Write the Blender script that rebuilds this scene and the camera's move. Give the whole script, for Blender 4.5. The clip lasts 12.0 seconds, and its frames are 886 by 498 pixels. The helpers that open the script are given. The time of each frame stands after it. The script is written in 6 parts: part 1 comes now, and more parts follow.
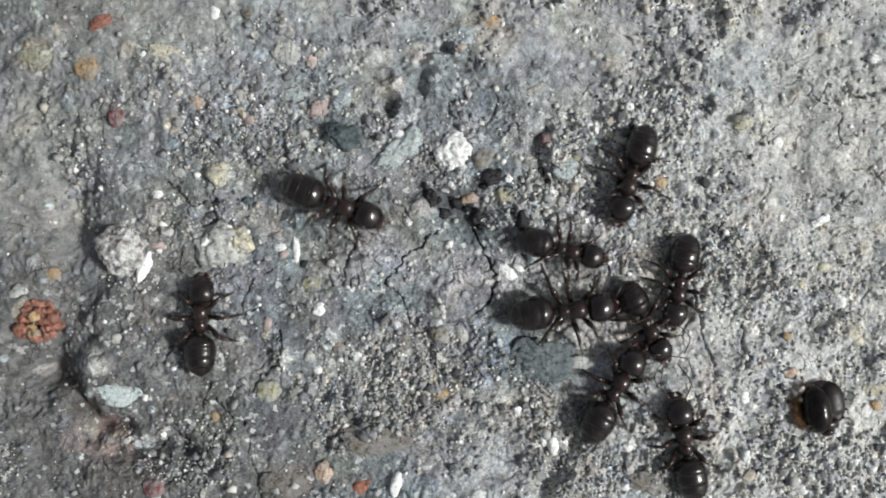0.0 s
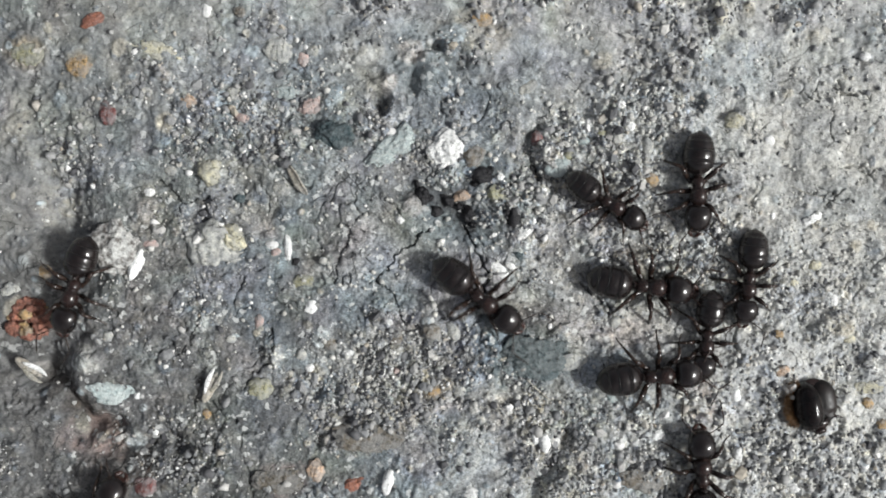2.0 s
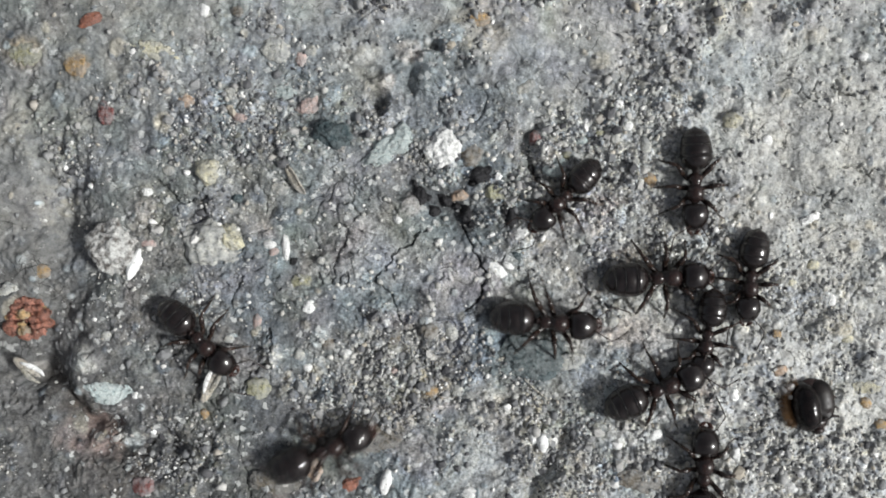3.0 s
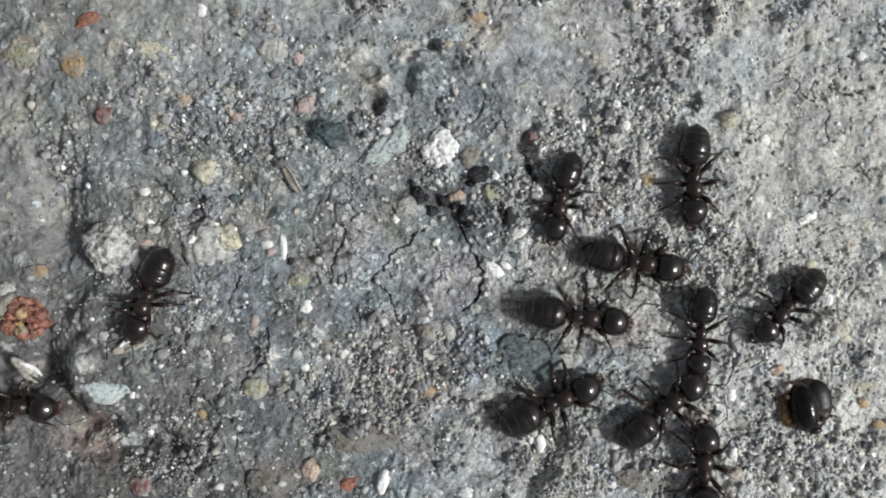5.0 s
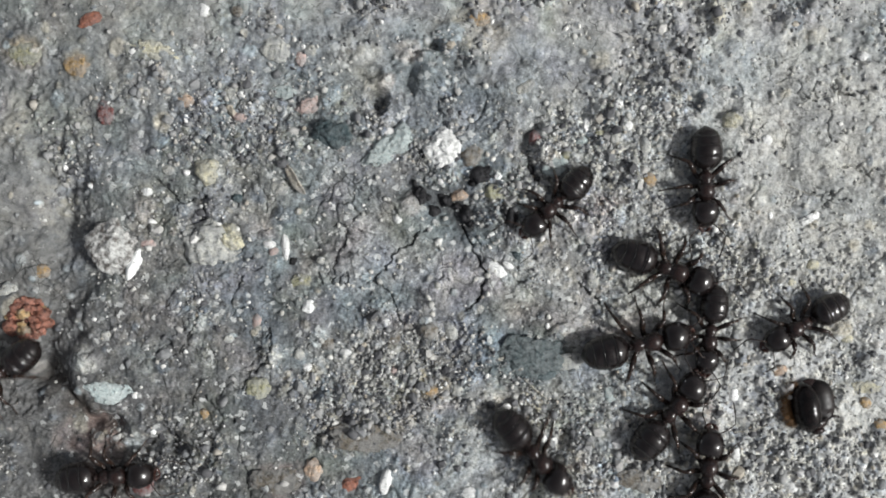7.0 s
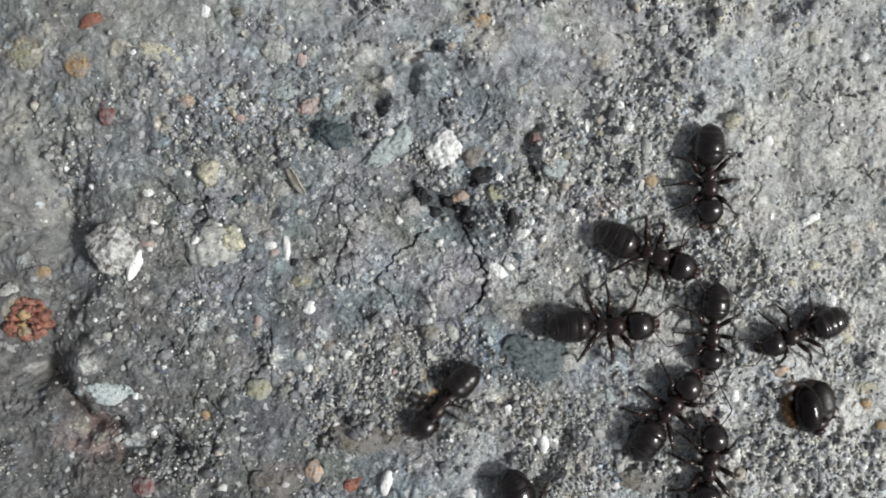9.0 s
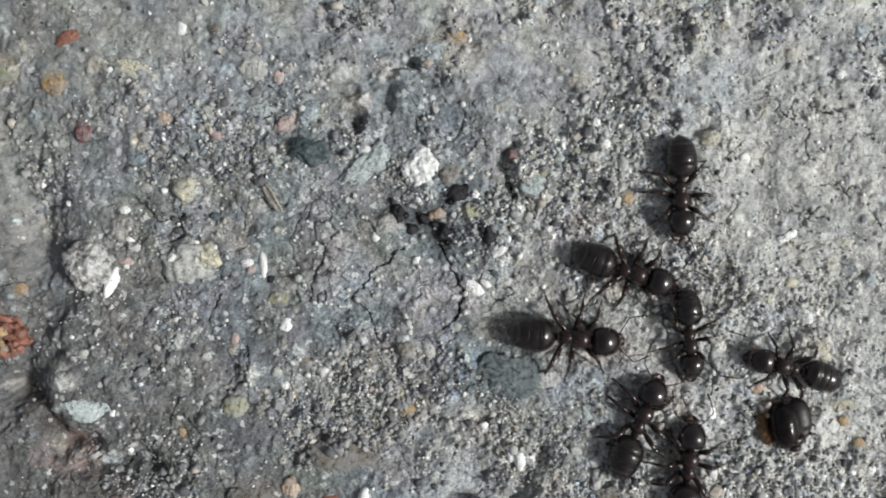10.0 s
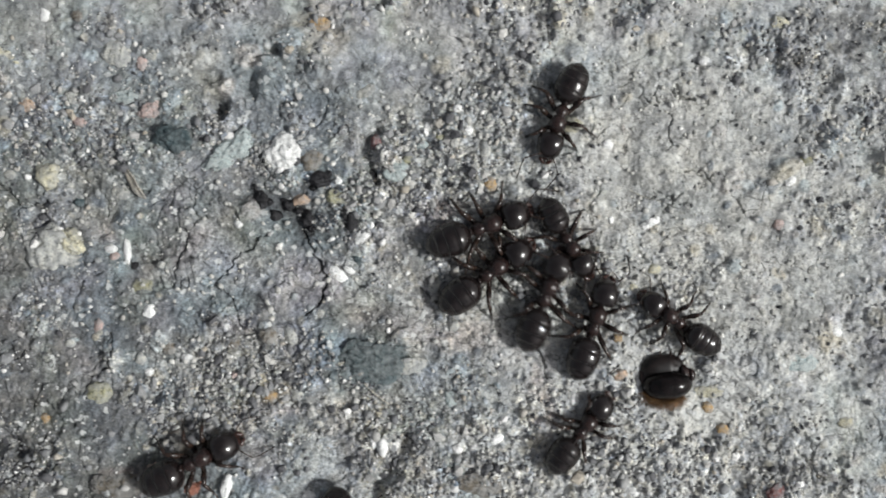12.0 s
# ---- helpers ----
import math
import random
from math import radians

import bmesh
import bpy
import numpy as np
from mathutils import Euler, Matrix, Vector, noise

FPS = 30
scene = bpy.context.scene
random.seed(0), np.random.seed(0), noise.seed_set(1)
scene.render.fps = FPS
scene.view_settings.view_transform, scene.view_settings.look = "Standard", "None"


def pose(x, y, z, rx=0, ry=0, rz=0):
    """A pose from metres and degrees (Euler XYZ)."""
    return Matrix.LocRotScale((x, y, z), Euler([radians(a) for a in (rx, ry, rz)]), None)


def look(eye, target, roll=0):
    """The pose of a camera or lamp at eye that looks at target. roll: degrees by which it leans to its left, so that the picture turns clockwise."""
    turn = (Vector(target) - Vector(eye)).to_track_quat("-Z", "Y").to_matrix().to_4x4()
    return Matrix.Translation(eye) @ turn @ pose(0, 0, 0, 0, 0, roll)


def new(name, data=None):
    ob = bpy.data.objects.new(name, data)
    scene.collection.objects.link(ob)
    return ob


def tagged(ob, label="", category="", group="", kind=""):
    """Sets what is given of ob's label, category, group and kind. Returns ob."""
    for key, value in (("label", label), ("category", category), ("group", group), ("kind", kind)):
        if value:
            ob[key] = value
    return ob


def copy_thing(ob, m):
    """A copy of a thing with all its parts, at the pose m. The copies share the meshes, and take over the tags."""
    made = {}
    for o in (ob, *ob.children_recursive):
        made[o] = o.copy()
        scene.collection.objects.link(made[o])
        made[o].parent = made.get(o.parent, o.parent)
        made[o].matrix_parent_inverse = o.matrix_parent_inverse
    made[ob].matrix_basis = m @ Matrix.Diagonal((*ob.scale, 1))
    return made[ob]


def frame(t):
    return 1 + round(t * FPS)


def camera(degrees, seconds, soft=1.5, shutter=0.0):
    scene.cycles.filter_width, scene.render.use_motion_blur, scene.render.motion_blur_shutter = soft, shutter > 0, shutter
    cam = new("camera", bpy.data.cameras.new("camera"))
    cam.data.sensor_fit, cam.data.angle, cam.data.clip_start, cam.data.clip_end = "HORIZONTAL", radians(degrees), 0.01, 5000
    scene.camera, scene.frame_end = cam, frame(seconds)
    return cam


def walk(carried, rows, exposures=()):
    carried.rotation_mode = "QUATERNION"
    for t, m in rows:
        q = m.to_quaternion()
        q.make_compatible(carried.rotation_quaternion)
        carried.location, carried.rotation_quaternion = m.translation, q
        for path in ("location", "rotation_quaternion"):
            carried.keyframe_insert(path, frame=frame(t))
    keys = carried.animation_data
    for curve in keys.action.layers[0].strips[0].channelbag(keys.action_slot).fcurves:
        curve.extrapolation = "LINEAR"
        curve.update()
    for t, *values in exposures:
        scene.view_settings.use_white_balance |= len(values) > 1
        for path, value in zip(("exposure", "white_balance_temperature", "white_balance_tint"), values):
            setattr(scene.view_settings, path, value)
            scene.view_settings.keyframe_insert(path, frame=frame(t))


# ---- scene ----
import functools

# A close view straight down on weathered concrete with black garden ants.
# Plan: x to the right, y away, z up from the concrete's mean level; lengths below are millimetres unless said.
MM = 0.001
EYE = 35.4 * MM
cam = camera(51.3, 12.0, soft=1.85, shutter=0.6)
walk(cam, [
    (0, pose(-0.369 * MM, 0.098 * MM, EYE)),
    (0.5, pose(-0.326 * MM, 0.065 * MM, EYE)),
    (1, pose(-0.267 * MM, 0.033 * MM, EYE)),
    (1.5, pose(-0.239 * MM, 0.000 * MM, EYE)),
    (2, pose(-0.059 * MM, 0.017 * MM, EYE)),
    (2.5, pose(0.028 * MM, 0.033 * MM, EYE)),
    (3, pose(0.022 * MM, 0.007 * MM, EYE)),
    (5, pose(0.126 * MM, 0.000 * MM, EYE)),
    (5.5, pose(0.108 * MM, 0.000 * MM, EYE)),
    (6, pose(0.065 * MM, 0.000 * MM, EYE)),
    (6.5, pose(0.000 * MM, 0.000 * MM, EYE)),
    (7, pose(0.033 * MM, 0.000 * MM, EYE)),
    (9, pose(0.000 * MM, 0.033 * MM, EYE)),
    (9.5, pose(0.102 * MM, 0.358 * MM, EYE)),
    (10, pose(0.890 * MM, 0.694 * MM, EYE)),
    (10.5, pose(1.562 * MM, 0.662 * MM, EYE)),
    (11, pose(3.450 * MM, 0.358 * MM, EYE)),
    (11.5, pose(4.904 * MM, 0.228 * MM, EYE)),
    (12, pose(6.119 * MM, 0.174 * MM, EYE)),
], exposures=[(0, 0.0), (2.5, 0.02), (3, -0.03), (5, -0.09), (7, -0.09), (9, -0.12), (12, -0.12)])

# ---- light: hazy sun from the right, open sky ----
SUN_FROM = Vector((0.69, -0.16, 0.65)).normalized()
world = bpy.data.worlds.new("sky")
scene.world = world
world.use_nodes = True
sky = world.node_tree.nodes.new("ShaderNodeTexSky")
sky.sky_type, sky.sun_disc = "NISHITA", False
sky.sun_elevation = math.asin(SUN_FROM.z)
sky.sun_rotation = math.atan2(SUN_FROM.x, SUN_FROM.y)
sky.dust_density = 4.0
backing = world.node_tree.nodes["Background"]
backing.inputs["Strength"].default_value = 0.088
haze = world.node_tree.nodes.new("ShaderNodeHueSaturation")
haze.inputs["Saturation"].default_value = 0.3
world.node_tree.links.new(sky.outputs["Color"], haze.inputs["Color"])
world.node_tree.links.new(haze.outputs["Color"], backing.inputs["Color"])
sun = new("sun", bpy.data.lights.new("sun", "SUN"))
sun.data.energy, sun.data.angle, sun.data.color = 3.85, radians(8.0), (0.98, 1.0, 0.985)
sun.matrix_world = look(SUN_FROM, (0, 0, 0))


# ---- materials ----
def shader(name, rough=0.8):
    """A node material with its tree, its surface node and coordinates in millimetres."""
    mat = bpy.data.materials.new(name)
    mat.use_nodes = True
    tree = mat.node_tree
    surface = tree.nodes["Principled BSDF"]
    surface.inputs["Roughness"].default_value = rough
    where = tree.nodes.new("ShaderNodeTexCoord")
    grow = tree.nodes.new("ShaderNodeVectorMath")
    grow.operation = "SCALE"
    grow.inputs["Scale"].default_value = 1000.0
    tree.links.new(where.outputs["Object"], grow.inputs[0])
    return mat, tree, surface, grow.outputs[0]


def noise_node(tree, at, scale, detail=4.0, rough=0.6):
    n = tree.nodes.new("ShaderNodeTexNoise")
    n.inputs["Scale"].default_value, n.inputs["Detail"].default_value, n.inputs["Roughness"].default_value = scale, detail, rough
    tree.links.new(at, n.inputs["Vector"])
    return n.outputs["Fac"]


def cells_node(tree, at, scale, feature="F1"):
    n = tree.nodes.new("ShaderNodeTexVoronoi")
    n.feature = feature
    n.inputs["Scale"].default_value = scale
    tree.links.new(at, n.inputs["Vector"])
    return n


def ramp(tree, fac, stops, how="LINEAR"):
    n = tree.nodes.new("ShaderNodeValToRGB")
    n.color_ramp.interpolation = how
    el = n.color_ramp.elements
    while len(el) < len(stops):
        el.new(0.5)
    for e, (p, c) in zip(el, stops):
        e.position = p
        e.color = (*c, 1) if isinstance(c, tuple) else (c, c, c, 1)
    tree.links.new(fac, n.inputs["Fac"])
    return n.outputs["Color"]


def mix(tree, how, fac, a, b):
    n = tree.nodes.new("ShaderNodeMix")
    n.data_type, n.blend_type = "RGBA", how
    for socket, value in ((n.inputs["Factor"], fac), (n.inputs["A"], a), (n.inputs["B"], b)):
        if isinstance(value, bpy.types.NodeSocket):
            tree.links.new(value, socket)
        elif isinstance(value, tuple):
            socket.default_value = (*value, 1)
        else:
            socket.default_value = value
    return n.outputs["Result"]


def relief(tree, surface, height, strength, distance):
    n = tree.nodes.new("ShaderNodeBump")
    n.inputs["Distance"].default_value = distance * MM
    if isinstance(strength, bpy.types.NodeSocket):
        tree.links.new(strength, n.inputs["Strength"])
    else:
        n.inputs["Strength"].default_value = strength
    tree.links.new(height, n.inputs["Height"])
    tree.links.new(n.outputs["Normal"], surface.inputs["Normal"])


def concrete_material():
    mat, tree, surface, at = shader("weathered_concrete", 0.86)
    tint = tree.nodes.new("ShaderNodeAttribute")
    tint.attribute_name = "tint"
    loose = tree.nodes.new("ShaderNodeAttribute")
    loose.attribute_name = "grit"
    film = tree.nodes.new("ShaderNodeAttribute")
    film.attribute_name = "silt"
    sandy = ramp(tree, loose.outputs["Fac"], [(0.0, 0.3), (0.35, 0.36), (0.8, 0.42)])
    clear = ramp(tree, film.outputs["Fac"], [(0.0, 1.0), (1.0, 0.1)])
    sandy = mix(tree, "MULTIPLY", 1.0, sandy, clear)
    # sand bound in the cement: cells of two sizes, each a shade of its own, their edges frayed
    fray = tree.nodes.new("ShaderNodeTexNoise")
    fray.inputs["Scale"].default_value, fray.inputs["Detail"].default_value = 7.0, 2.5
    tree.links.new(at, fray.inputs["Vector"])
    shift = tree.nodes.new("ShaderNodeVectorMath")
    shift.operation = "MULTIPLY_ADD"
    shift.inputs[1].default_value = (0.22, 0.22, 0.22)
    tree.links.new(fray.outputs["Color"], shift.inputs[0])
    tree.links.new(at, shift.inputs[2])
    bent = tree.nodes.new("ShaderNodeVectorMath")
    bent.operation = "MULTIPLY_ADD"
    bent.inputs[1].default_value = (0.5, 0.5, 0.0)
    wave = tree.nodes.new("ShaderNodeTexNoise")
    wave.inputs["Scale"].default_value, wave.inputs["Detail"].default_value = 1.6, 8.0
    tree.links.new(at, wave.inputs["Vector"])
    tree.links.new(wave.outputs["Color"], bent.inputs[0])
    tree.links.new(at, bent.inputs[2])
    fine = cells_node(tree, shift.outputs[0], 7.0)
    coarse = cells_node(tree, shift.outputs[0], 2.6)
    fine_value = tree.nodes.new("ShaderNodeSeparateColor")
    tree.links.new(fine.outputs["Color"], fine_value.inputs[0])
    coarse_value = tree.nodes.new("ShaderNodeSeparateColor")
    tree.links.new(coarse.outputs["Color"], coarse_value.inputs[0])
    col = mix(tree, "MULTIPLY", sandy, tint.outputs["Color"], ramp(tree, fine_value.outputs[0], [(0.0, 0.5), (0.4, 0.9), (0.8, 1.15), (1.0, 1.6)]))
    col = mix(tree, "MULTIPLY", sandy, col, ramp(tree, coarse_value.outputs[1], [(0.0, (0.6, 0.62, 0.66)), (0.4, (0.95, 0.97, 1.0)), (0.75, (1.1, 1.07, 1.0)), (1.0, (1.4, 1.36, 1.28))]))
    # cement dust and stains
    col = mix(tree, "MULTIPLY", 0.85, col, ramp(tree, noise_node(tree, at, 0.55, 6, 0.65), [(0.3, (0.66, 0.68, 0.70)), (0.55, (1.0, 1.0, 1.0)), (0.75, (1.22, 1.2, 1.14))]))
    col = mix(tree, "MULTIPLY", ramp(tree, film.outputs["Fac"], [(0.0, 0.5), (1.0, 0.3)]), col, ramp(tree, noise_node(tree, at, 4.6, 3.2, 0.75), [(0.34, 0.4), (0.45, 0.95), (0.58, 1.1), (0.7, 1.45)]))
    col = mix(tree, "MULTIPLY", ramp(tree, film.outputs["Fac"], [(0.0, 0.8), (1.0, 0.12)]), col, ramp(tree, noise_node(tree, at, 12.0, 1.8, 0.6), [(0.3, 0.5), (0.46, 0.98), (0.56, 1.08), (0.72, 1.55)]))
    # dark mineral and algae blotches with ragged edges
    col = mix(tree, "MULTIPLY", 0.7, col, ramp(tree, noise_node(tree, at, 2.6, 4.2, 0.75), [(0.36, 0.36), (0.46, 0.93), (0.56, 1.06), (0.68, 1.45)]))
    # pale mineral specks and dark ones
    speck = cells_node(tree, shift.outputs[0], 5.0)
    speck_value = tree.nodes.new("ShaderNodeSeparateColor")
    tree.links.new(speck.outputs["Color"], speck_value.inputs[0])
    col = mix(tree, "MIX", mix(tree, "MULTIPLY", 1.0, ramp(tree, speck_value.outputs[2], [(0.93, 0.0), (0.96, 0.55)], "LINEAR"), clear), col, (0.66, 0.67, 0.65))
    col = mix(tree, "MIX", mix(tree, "MULTIPLY", 1.0, ramp(tree, speck_value.outputs[1], [(0.94, 0.0), (0.96, 0.6)], "LINEAR"), clear), col, (0.05, 0.05, 0.05))
    # hair cracks in the cement skin, open here and closed there, drawn darker
    hair = None
    for scale, wide in ((0.75, 0.02), (1.9, 0.035)):
        web = cells_node(tree, bent.outputs[0], scale, "DISTANCE_TO_EDGE")
        line = ramp(tree, web.outputs["Distance"], [(0.0, 0.22), (wide * 0.45, 0.5), (wide, 1.0)])
        line = mix(tree, "MIX", ramp(tree, noise_node(tree, at, 0.7 if scale < 1 else 1.1, 3, 0.5), [(0.56, 0.0), (0.64, 1.0)]), (1.0, 1.0, 1.0), line)
        line = mix(tree, "MIX", ramp(tree, loose.outputs["Fac"], [(0.1, 1.0), (0.45, 0.0)]), (1.0, 1.0, 1.0), line)
        hair = line if hair is None else mix(tree, "MULTIPLY", 1.0, hair, line)
    col = mix(tree, "MULTIPLY", 1.0, col, hair)
    tree.links.new(col, surface.inputs["Base Color"])
    rough_skin = mix(tree, "MULTIPLY", 1.0, noise_node(tree, at, 10.0, 2.4, 0.7), hair)
    relief(tree, surface, rough_skin, clear, 0.05)
    surface.inputs["Specular IOR Level"].default_value = 0.35
    return mat


def stone_material(name, colour, other, rough=0.6, grain=7.0, dust=0.62):
    """A pebble's stone: two colours in grains, dusted with cement, a shade of its own for each pebble."""
    mat, tree, surface, at = shader(name, rough)
    col = mix(tree, "MIX", ramp(tree, noise_node(tree, at, grain, 6, 0.7), [(0.38, 0.0), (0.62, 1.0)]), colour, other)
    col = mix(tree, "MIX", ramp(tree, noise_node(tree, at, 2.4, 8, 0.75), [(0.43, 0.0), (0.53, dust)]), col, (0.235, 0.24, 0.24))
    col = mix(tree, "MULTIPLY", 1.0, col, ramp(tree, noise_node(tree, at, 5.5, 3.5, 0.7), [(0.33, 0.3), (0.45, 0.95), (0.7, 1.15)]))
    each = tree.nodes.new("ShaderNodeObjectInfo")
    col = mix(tree, "MULTIPLY", 0.8, col, ramp(tree, each.outputs["Random"], [(0.0, 0.75), (1.0, 1.2)]))
    tree.links.new(col, surface.inputs["Base Color"])
    relief(tree, surface, noise_node(tree, at, 7.0, 3.2, 0.75), 1.0, 0.1)
    return mat


def sand_material(name, single, lift=0.0):
    mat, tree, surface, at = shader(name, 0.75)
    surface.inputs["Specular IOR Level"].default_value = 0.3
    own = tree.nodes.new("ShaderNodeObjectInfo" if single else "ShaderNodeNewGeometry")
    col = ramp(tree, own.outputs["Random" if single else "Random Per Island"], [
        (0.0, (0.05, 0.05, 0.055)), (0.15, (0.11, 0.11, 0.115)), (0.35, (0.2, 0.205, 0.21)), (0.6, (0.3, 0.3, 0.295)),
        (0.82, (0.42, 0.41, 0.39)), (0.86, (0.38, 0.34, 0.28)), (0.9, (0.5, 0.49, 0.46)), (0.96, (0.72, 0.71, 0.69)), (1.0, (0.8, 0.79, 0.77))])
    if lift:
        col = mix(tree, "MIX", lift, col, (0.66, 0.65, 0.6))
    col = mix(tree, "MULTIPLY", 0.7, col, ramp(tree, noise_node(tree, at, 14.0, 4, 0.7), [(0.3, 0.6), (0.7, 1.25)]))
    tree.links.new(col, surface.inputs["Base Color"])
    return mat


def chitin_material(name, dark, light, rough, sheen, index=1.46):
    mat, tree, surface, at = shader(name, rough)
    col = mix(tree, "MIX", ramp(tree, noise_node(tree, at, 2.5, 4, 0.6), [(0.35, 0.0), (0.7, 1.0)]), dark, light)
    col = mix(tree, "MIX", ramp(tree, noise_node(tree, at, 7.0, 8, 0.7), [(0.62, 0.0), (0.75, 0.2)]), col, (0.09, 0.08, 0.07))
    tree.links.new(col, surface.inputs["Base Color"])
    rough_map = ramp(tree, noise_node(tree, at, 9.0, 4, 0.7), [(0.3, rough * 0.8), (0.7, rough * 1.35)])
    tree.links.new(rough_map, surface.inputs["Roughness"])
    surface.inputs["Sheen Weight"].default_value = sheen
    surface.inputs["Sheen Roughness"].default_value = 0.4
    surface.inputs["IOR"].default_value = index
    # wrinkles and pits of two sizes break the shine; a little dust sticks
    wrinkle = mix(tree, "MULTIPLY", 1.0, noise_node(tree, at, 5.0, 6, 0.62), cells_node(tree, at, 24.0).outputs["Distance"])
    relief(tree, surface, wrinkle, 0.14, 0.03)
    return mat


CONCRETE = concrete_material()
SAND = sand_material("sand", False)
PALE_SAND = sand_material("pale_sand", False, 0.55)
GRAIN = sand_material("grain", True)
CHALK = stone_material("chalk_white_stone", (0.9, 0.9, 0.88), (0.78, 0.78, 0.76), dust=0.08)
PALE = stone_material("pale_grey_stone", (0.58, 0.57, 0.51), (0.32, 0.33, 0.32), grain=4.0, dust=0.6)
CREAM = stone_material("cream_stone", (0.6, 0.56, 0.4), (0.42, 0.4, 0.3))
OLIVE = stone_material("olive_stone", (0.4, 0.38, 0.22), (0.27, 0.27, 0.19))
OCHRE = stone_material("ochre_stone", (0.5, 0.33, 0.14), (0.33, 0.22, 0.11))
PEACH = stone_material("peach_stone", (0.66, 0.47, 0.33), (0.5, 0.36, 0.26))
PINK = stone_material("pink_stone", (0.55, 0.4, 0.36), (0.42, 0.33, 0.3))
RED = stone_material("dark_red_stone", (0.22, 0.06, 0.05), (0.12, 0.05, 0.05))
RUST = stone_material("rust_red_crumb", (0.36, 0.14, 0.085), (0.17, 0.07, 0.05), dust=0.12)
SLATE = stone_material("blue_slate_stone", (0.02, 0.042, 0.05), (0.055, 0.085, 0.092), 0.7, dust=0.25)
MOTTLED = stone_material("mottled_white_stone", (0.74, 0.74, 0.71), (0.1, 0.085, 0.075), 0.6, 3.2, dust=0.1)
TEAL = stone_material("teal_slate_stone", (0.04, 0.064, 0.072), (0.17, 0.2, 0.2), 0.8, 6.0, dust=0.3)
GREEN = stone_material("grey_green_stone", (0.38, 0.46, 0.46), (0.54, 0.59, 0.57), dust=0.4)
BROWN = stone_material("grey_brown_stone", (0.13, 0.108, 0.08), (0.2, 0.178, 0.145), 0.75)
BLACK = stone_material("black_crumb", (0.004, 0.004, 0.005), (0.013, 0.012, 0.015), 0.6, dust=0.0)
HUSK = stone_material("dry_husk", (0.62, 0.57, 0.48), (0.42, 0.36, 0.28), 0.5)
STRAW = stone_material("dry_straw", (0.5, 0.47, 0.38), (0.38, 0.35, 0.28), 0.5)
SHELL = chitin_material("black_shell", (0.004, 0.004, 0.004), (0.012, 0.008, 0.008), 0.14, 0.0, 1.3)
GLOSS = chitin_material("black_brown_chitin", (0.0045, 0.003, 0.003), (0.014, 0.0095, 0.009), 0.165, 0.03, 1.54)
DULL = chitin_material("dark_brown_chitin", (0.009, 0.0052, 0.0048), (0.027, 0.015, 0.013), 0.22, 0.05)
LIMB = chitin_material("brown_limb_chitin", (0.008, 0.0052, 0.0044), (0.04, 0.023, 0.017), 0.22, 0.04)
EYE_BLACK = chitin_material("black_eye", (0.004, 0.004, 0.005), (0.01, 0.01, 0.012), 0.25, 0.0)
TARSUS = chitin_material("tan_limb_chitin", (0.014, 0.009, 0.007), (0.06, 0.04, 0.03), 0.28, 0.05)
JAW = chitin_material("red_brown_chitin", (0.022, 0.008, 0.006), (0.06, 0.022, 0.014), 0.28, 0.03)
RIM = chitin_material("pale_plate_edge", (0.005, 0.004, 0.004), (0.022, 0.019, 0.017), 0.3, 0.05)
AMBER = chitin_material("amber_fringe", (0.06, 0.03, 0.011), (0.23, 0.12, 0.045), 0.6, 0.0)
CHIPPED = chitin_material("chipped_case_chitin", (0.004, 0.003, 0.003), (0.014, 0.009, 0.008), 0.42, 0.0, 1.4)


# ---- the concrete ----
@functools.lru_cache(maxsize=None)
def table_of(seed):
    return np.random.RandomState(seed).rand(2, 256, 256)


def lattice(seed, x, y, cell):
    """Smooth value noise from -1 to 1 with the given cell, at arrays x and y."""
    table = table_of(seed)[0]
    u, v = x / cell + 91.7, y / cell + 57.3
    i, j = np.floor(u).astype(int), np.floor(v).astype(int)
    f, g = u - i, v - j
    f, g = f * f * (3 - 2 * f), g * g * (3 - 2 * g)
    a, b = table[i & 255, j & 255], table[(i + 1) & 255, j & 255]
    c, d = table[i & 255, (j + 1) & 255], table[(i + 1) & 255, (j + 1) & 255]
    return 2 * ((a * (1 - f) + b * f) * (1 - g) + (c * (1 - f) + d * f) * g) - 1


def bedded(seed, x, y, cell):
    """Round grains of mixed size, one per cell at most: how far each stands up, in cells, and its own number from 0 to 1."""
    jx, jy = table_of(seed)
    size, own = table_of(seed + 500)
    u, v = x / cell + 60.0, y / cell + 60.0
    i, j = np.floor(u).astype(int), np.floor(v).astype(int)
    best, number = np.full(x.shape, -9.0), np.zeros(x.shape)
    for di in (-1, 0, 1):
        for dj in (-1, 0, 1):
            a, b = (i + di) & 255, (j + dj) & 255
            dome = (0.2 + 0.45 * size[a, b]) ** 2 - (i + di + jx[a, b] - u) ** 2 - (j + dj + jy[a, b] - v) ** 2
            more = dome > best
            best, number = np.where(more, dome, best), np.where(more, own[a, b], number)
    return np.sqrt(np.clip(best, 0, None)), number


def ragged(x, y):
    """What makes the edges of patches uneven."""
    return 0.24 * lattice(5, x, y, 0.9) + 0.2 * lattice(6, x, y, 0.35) + 0.14 * lattice(7, x, y, 0.13)


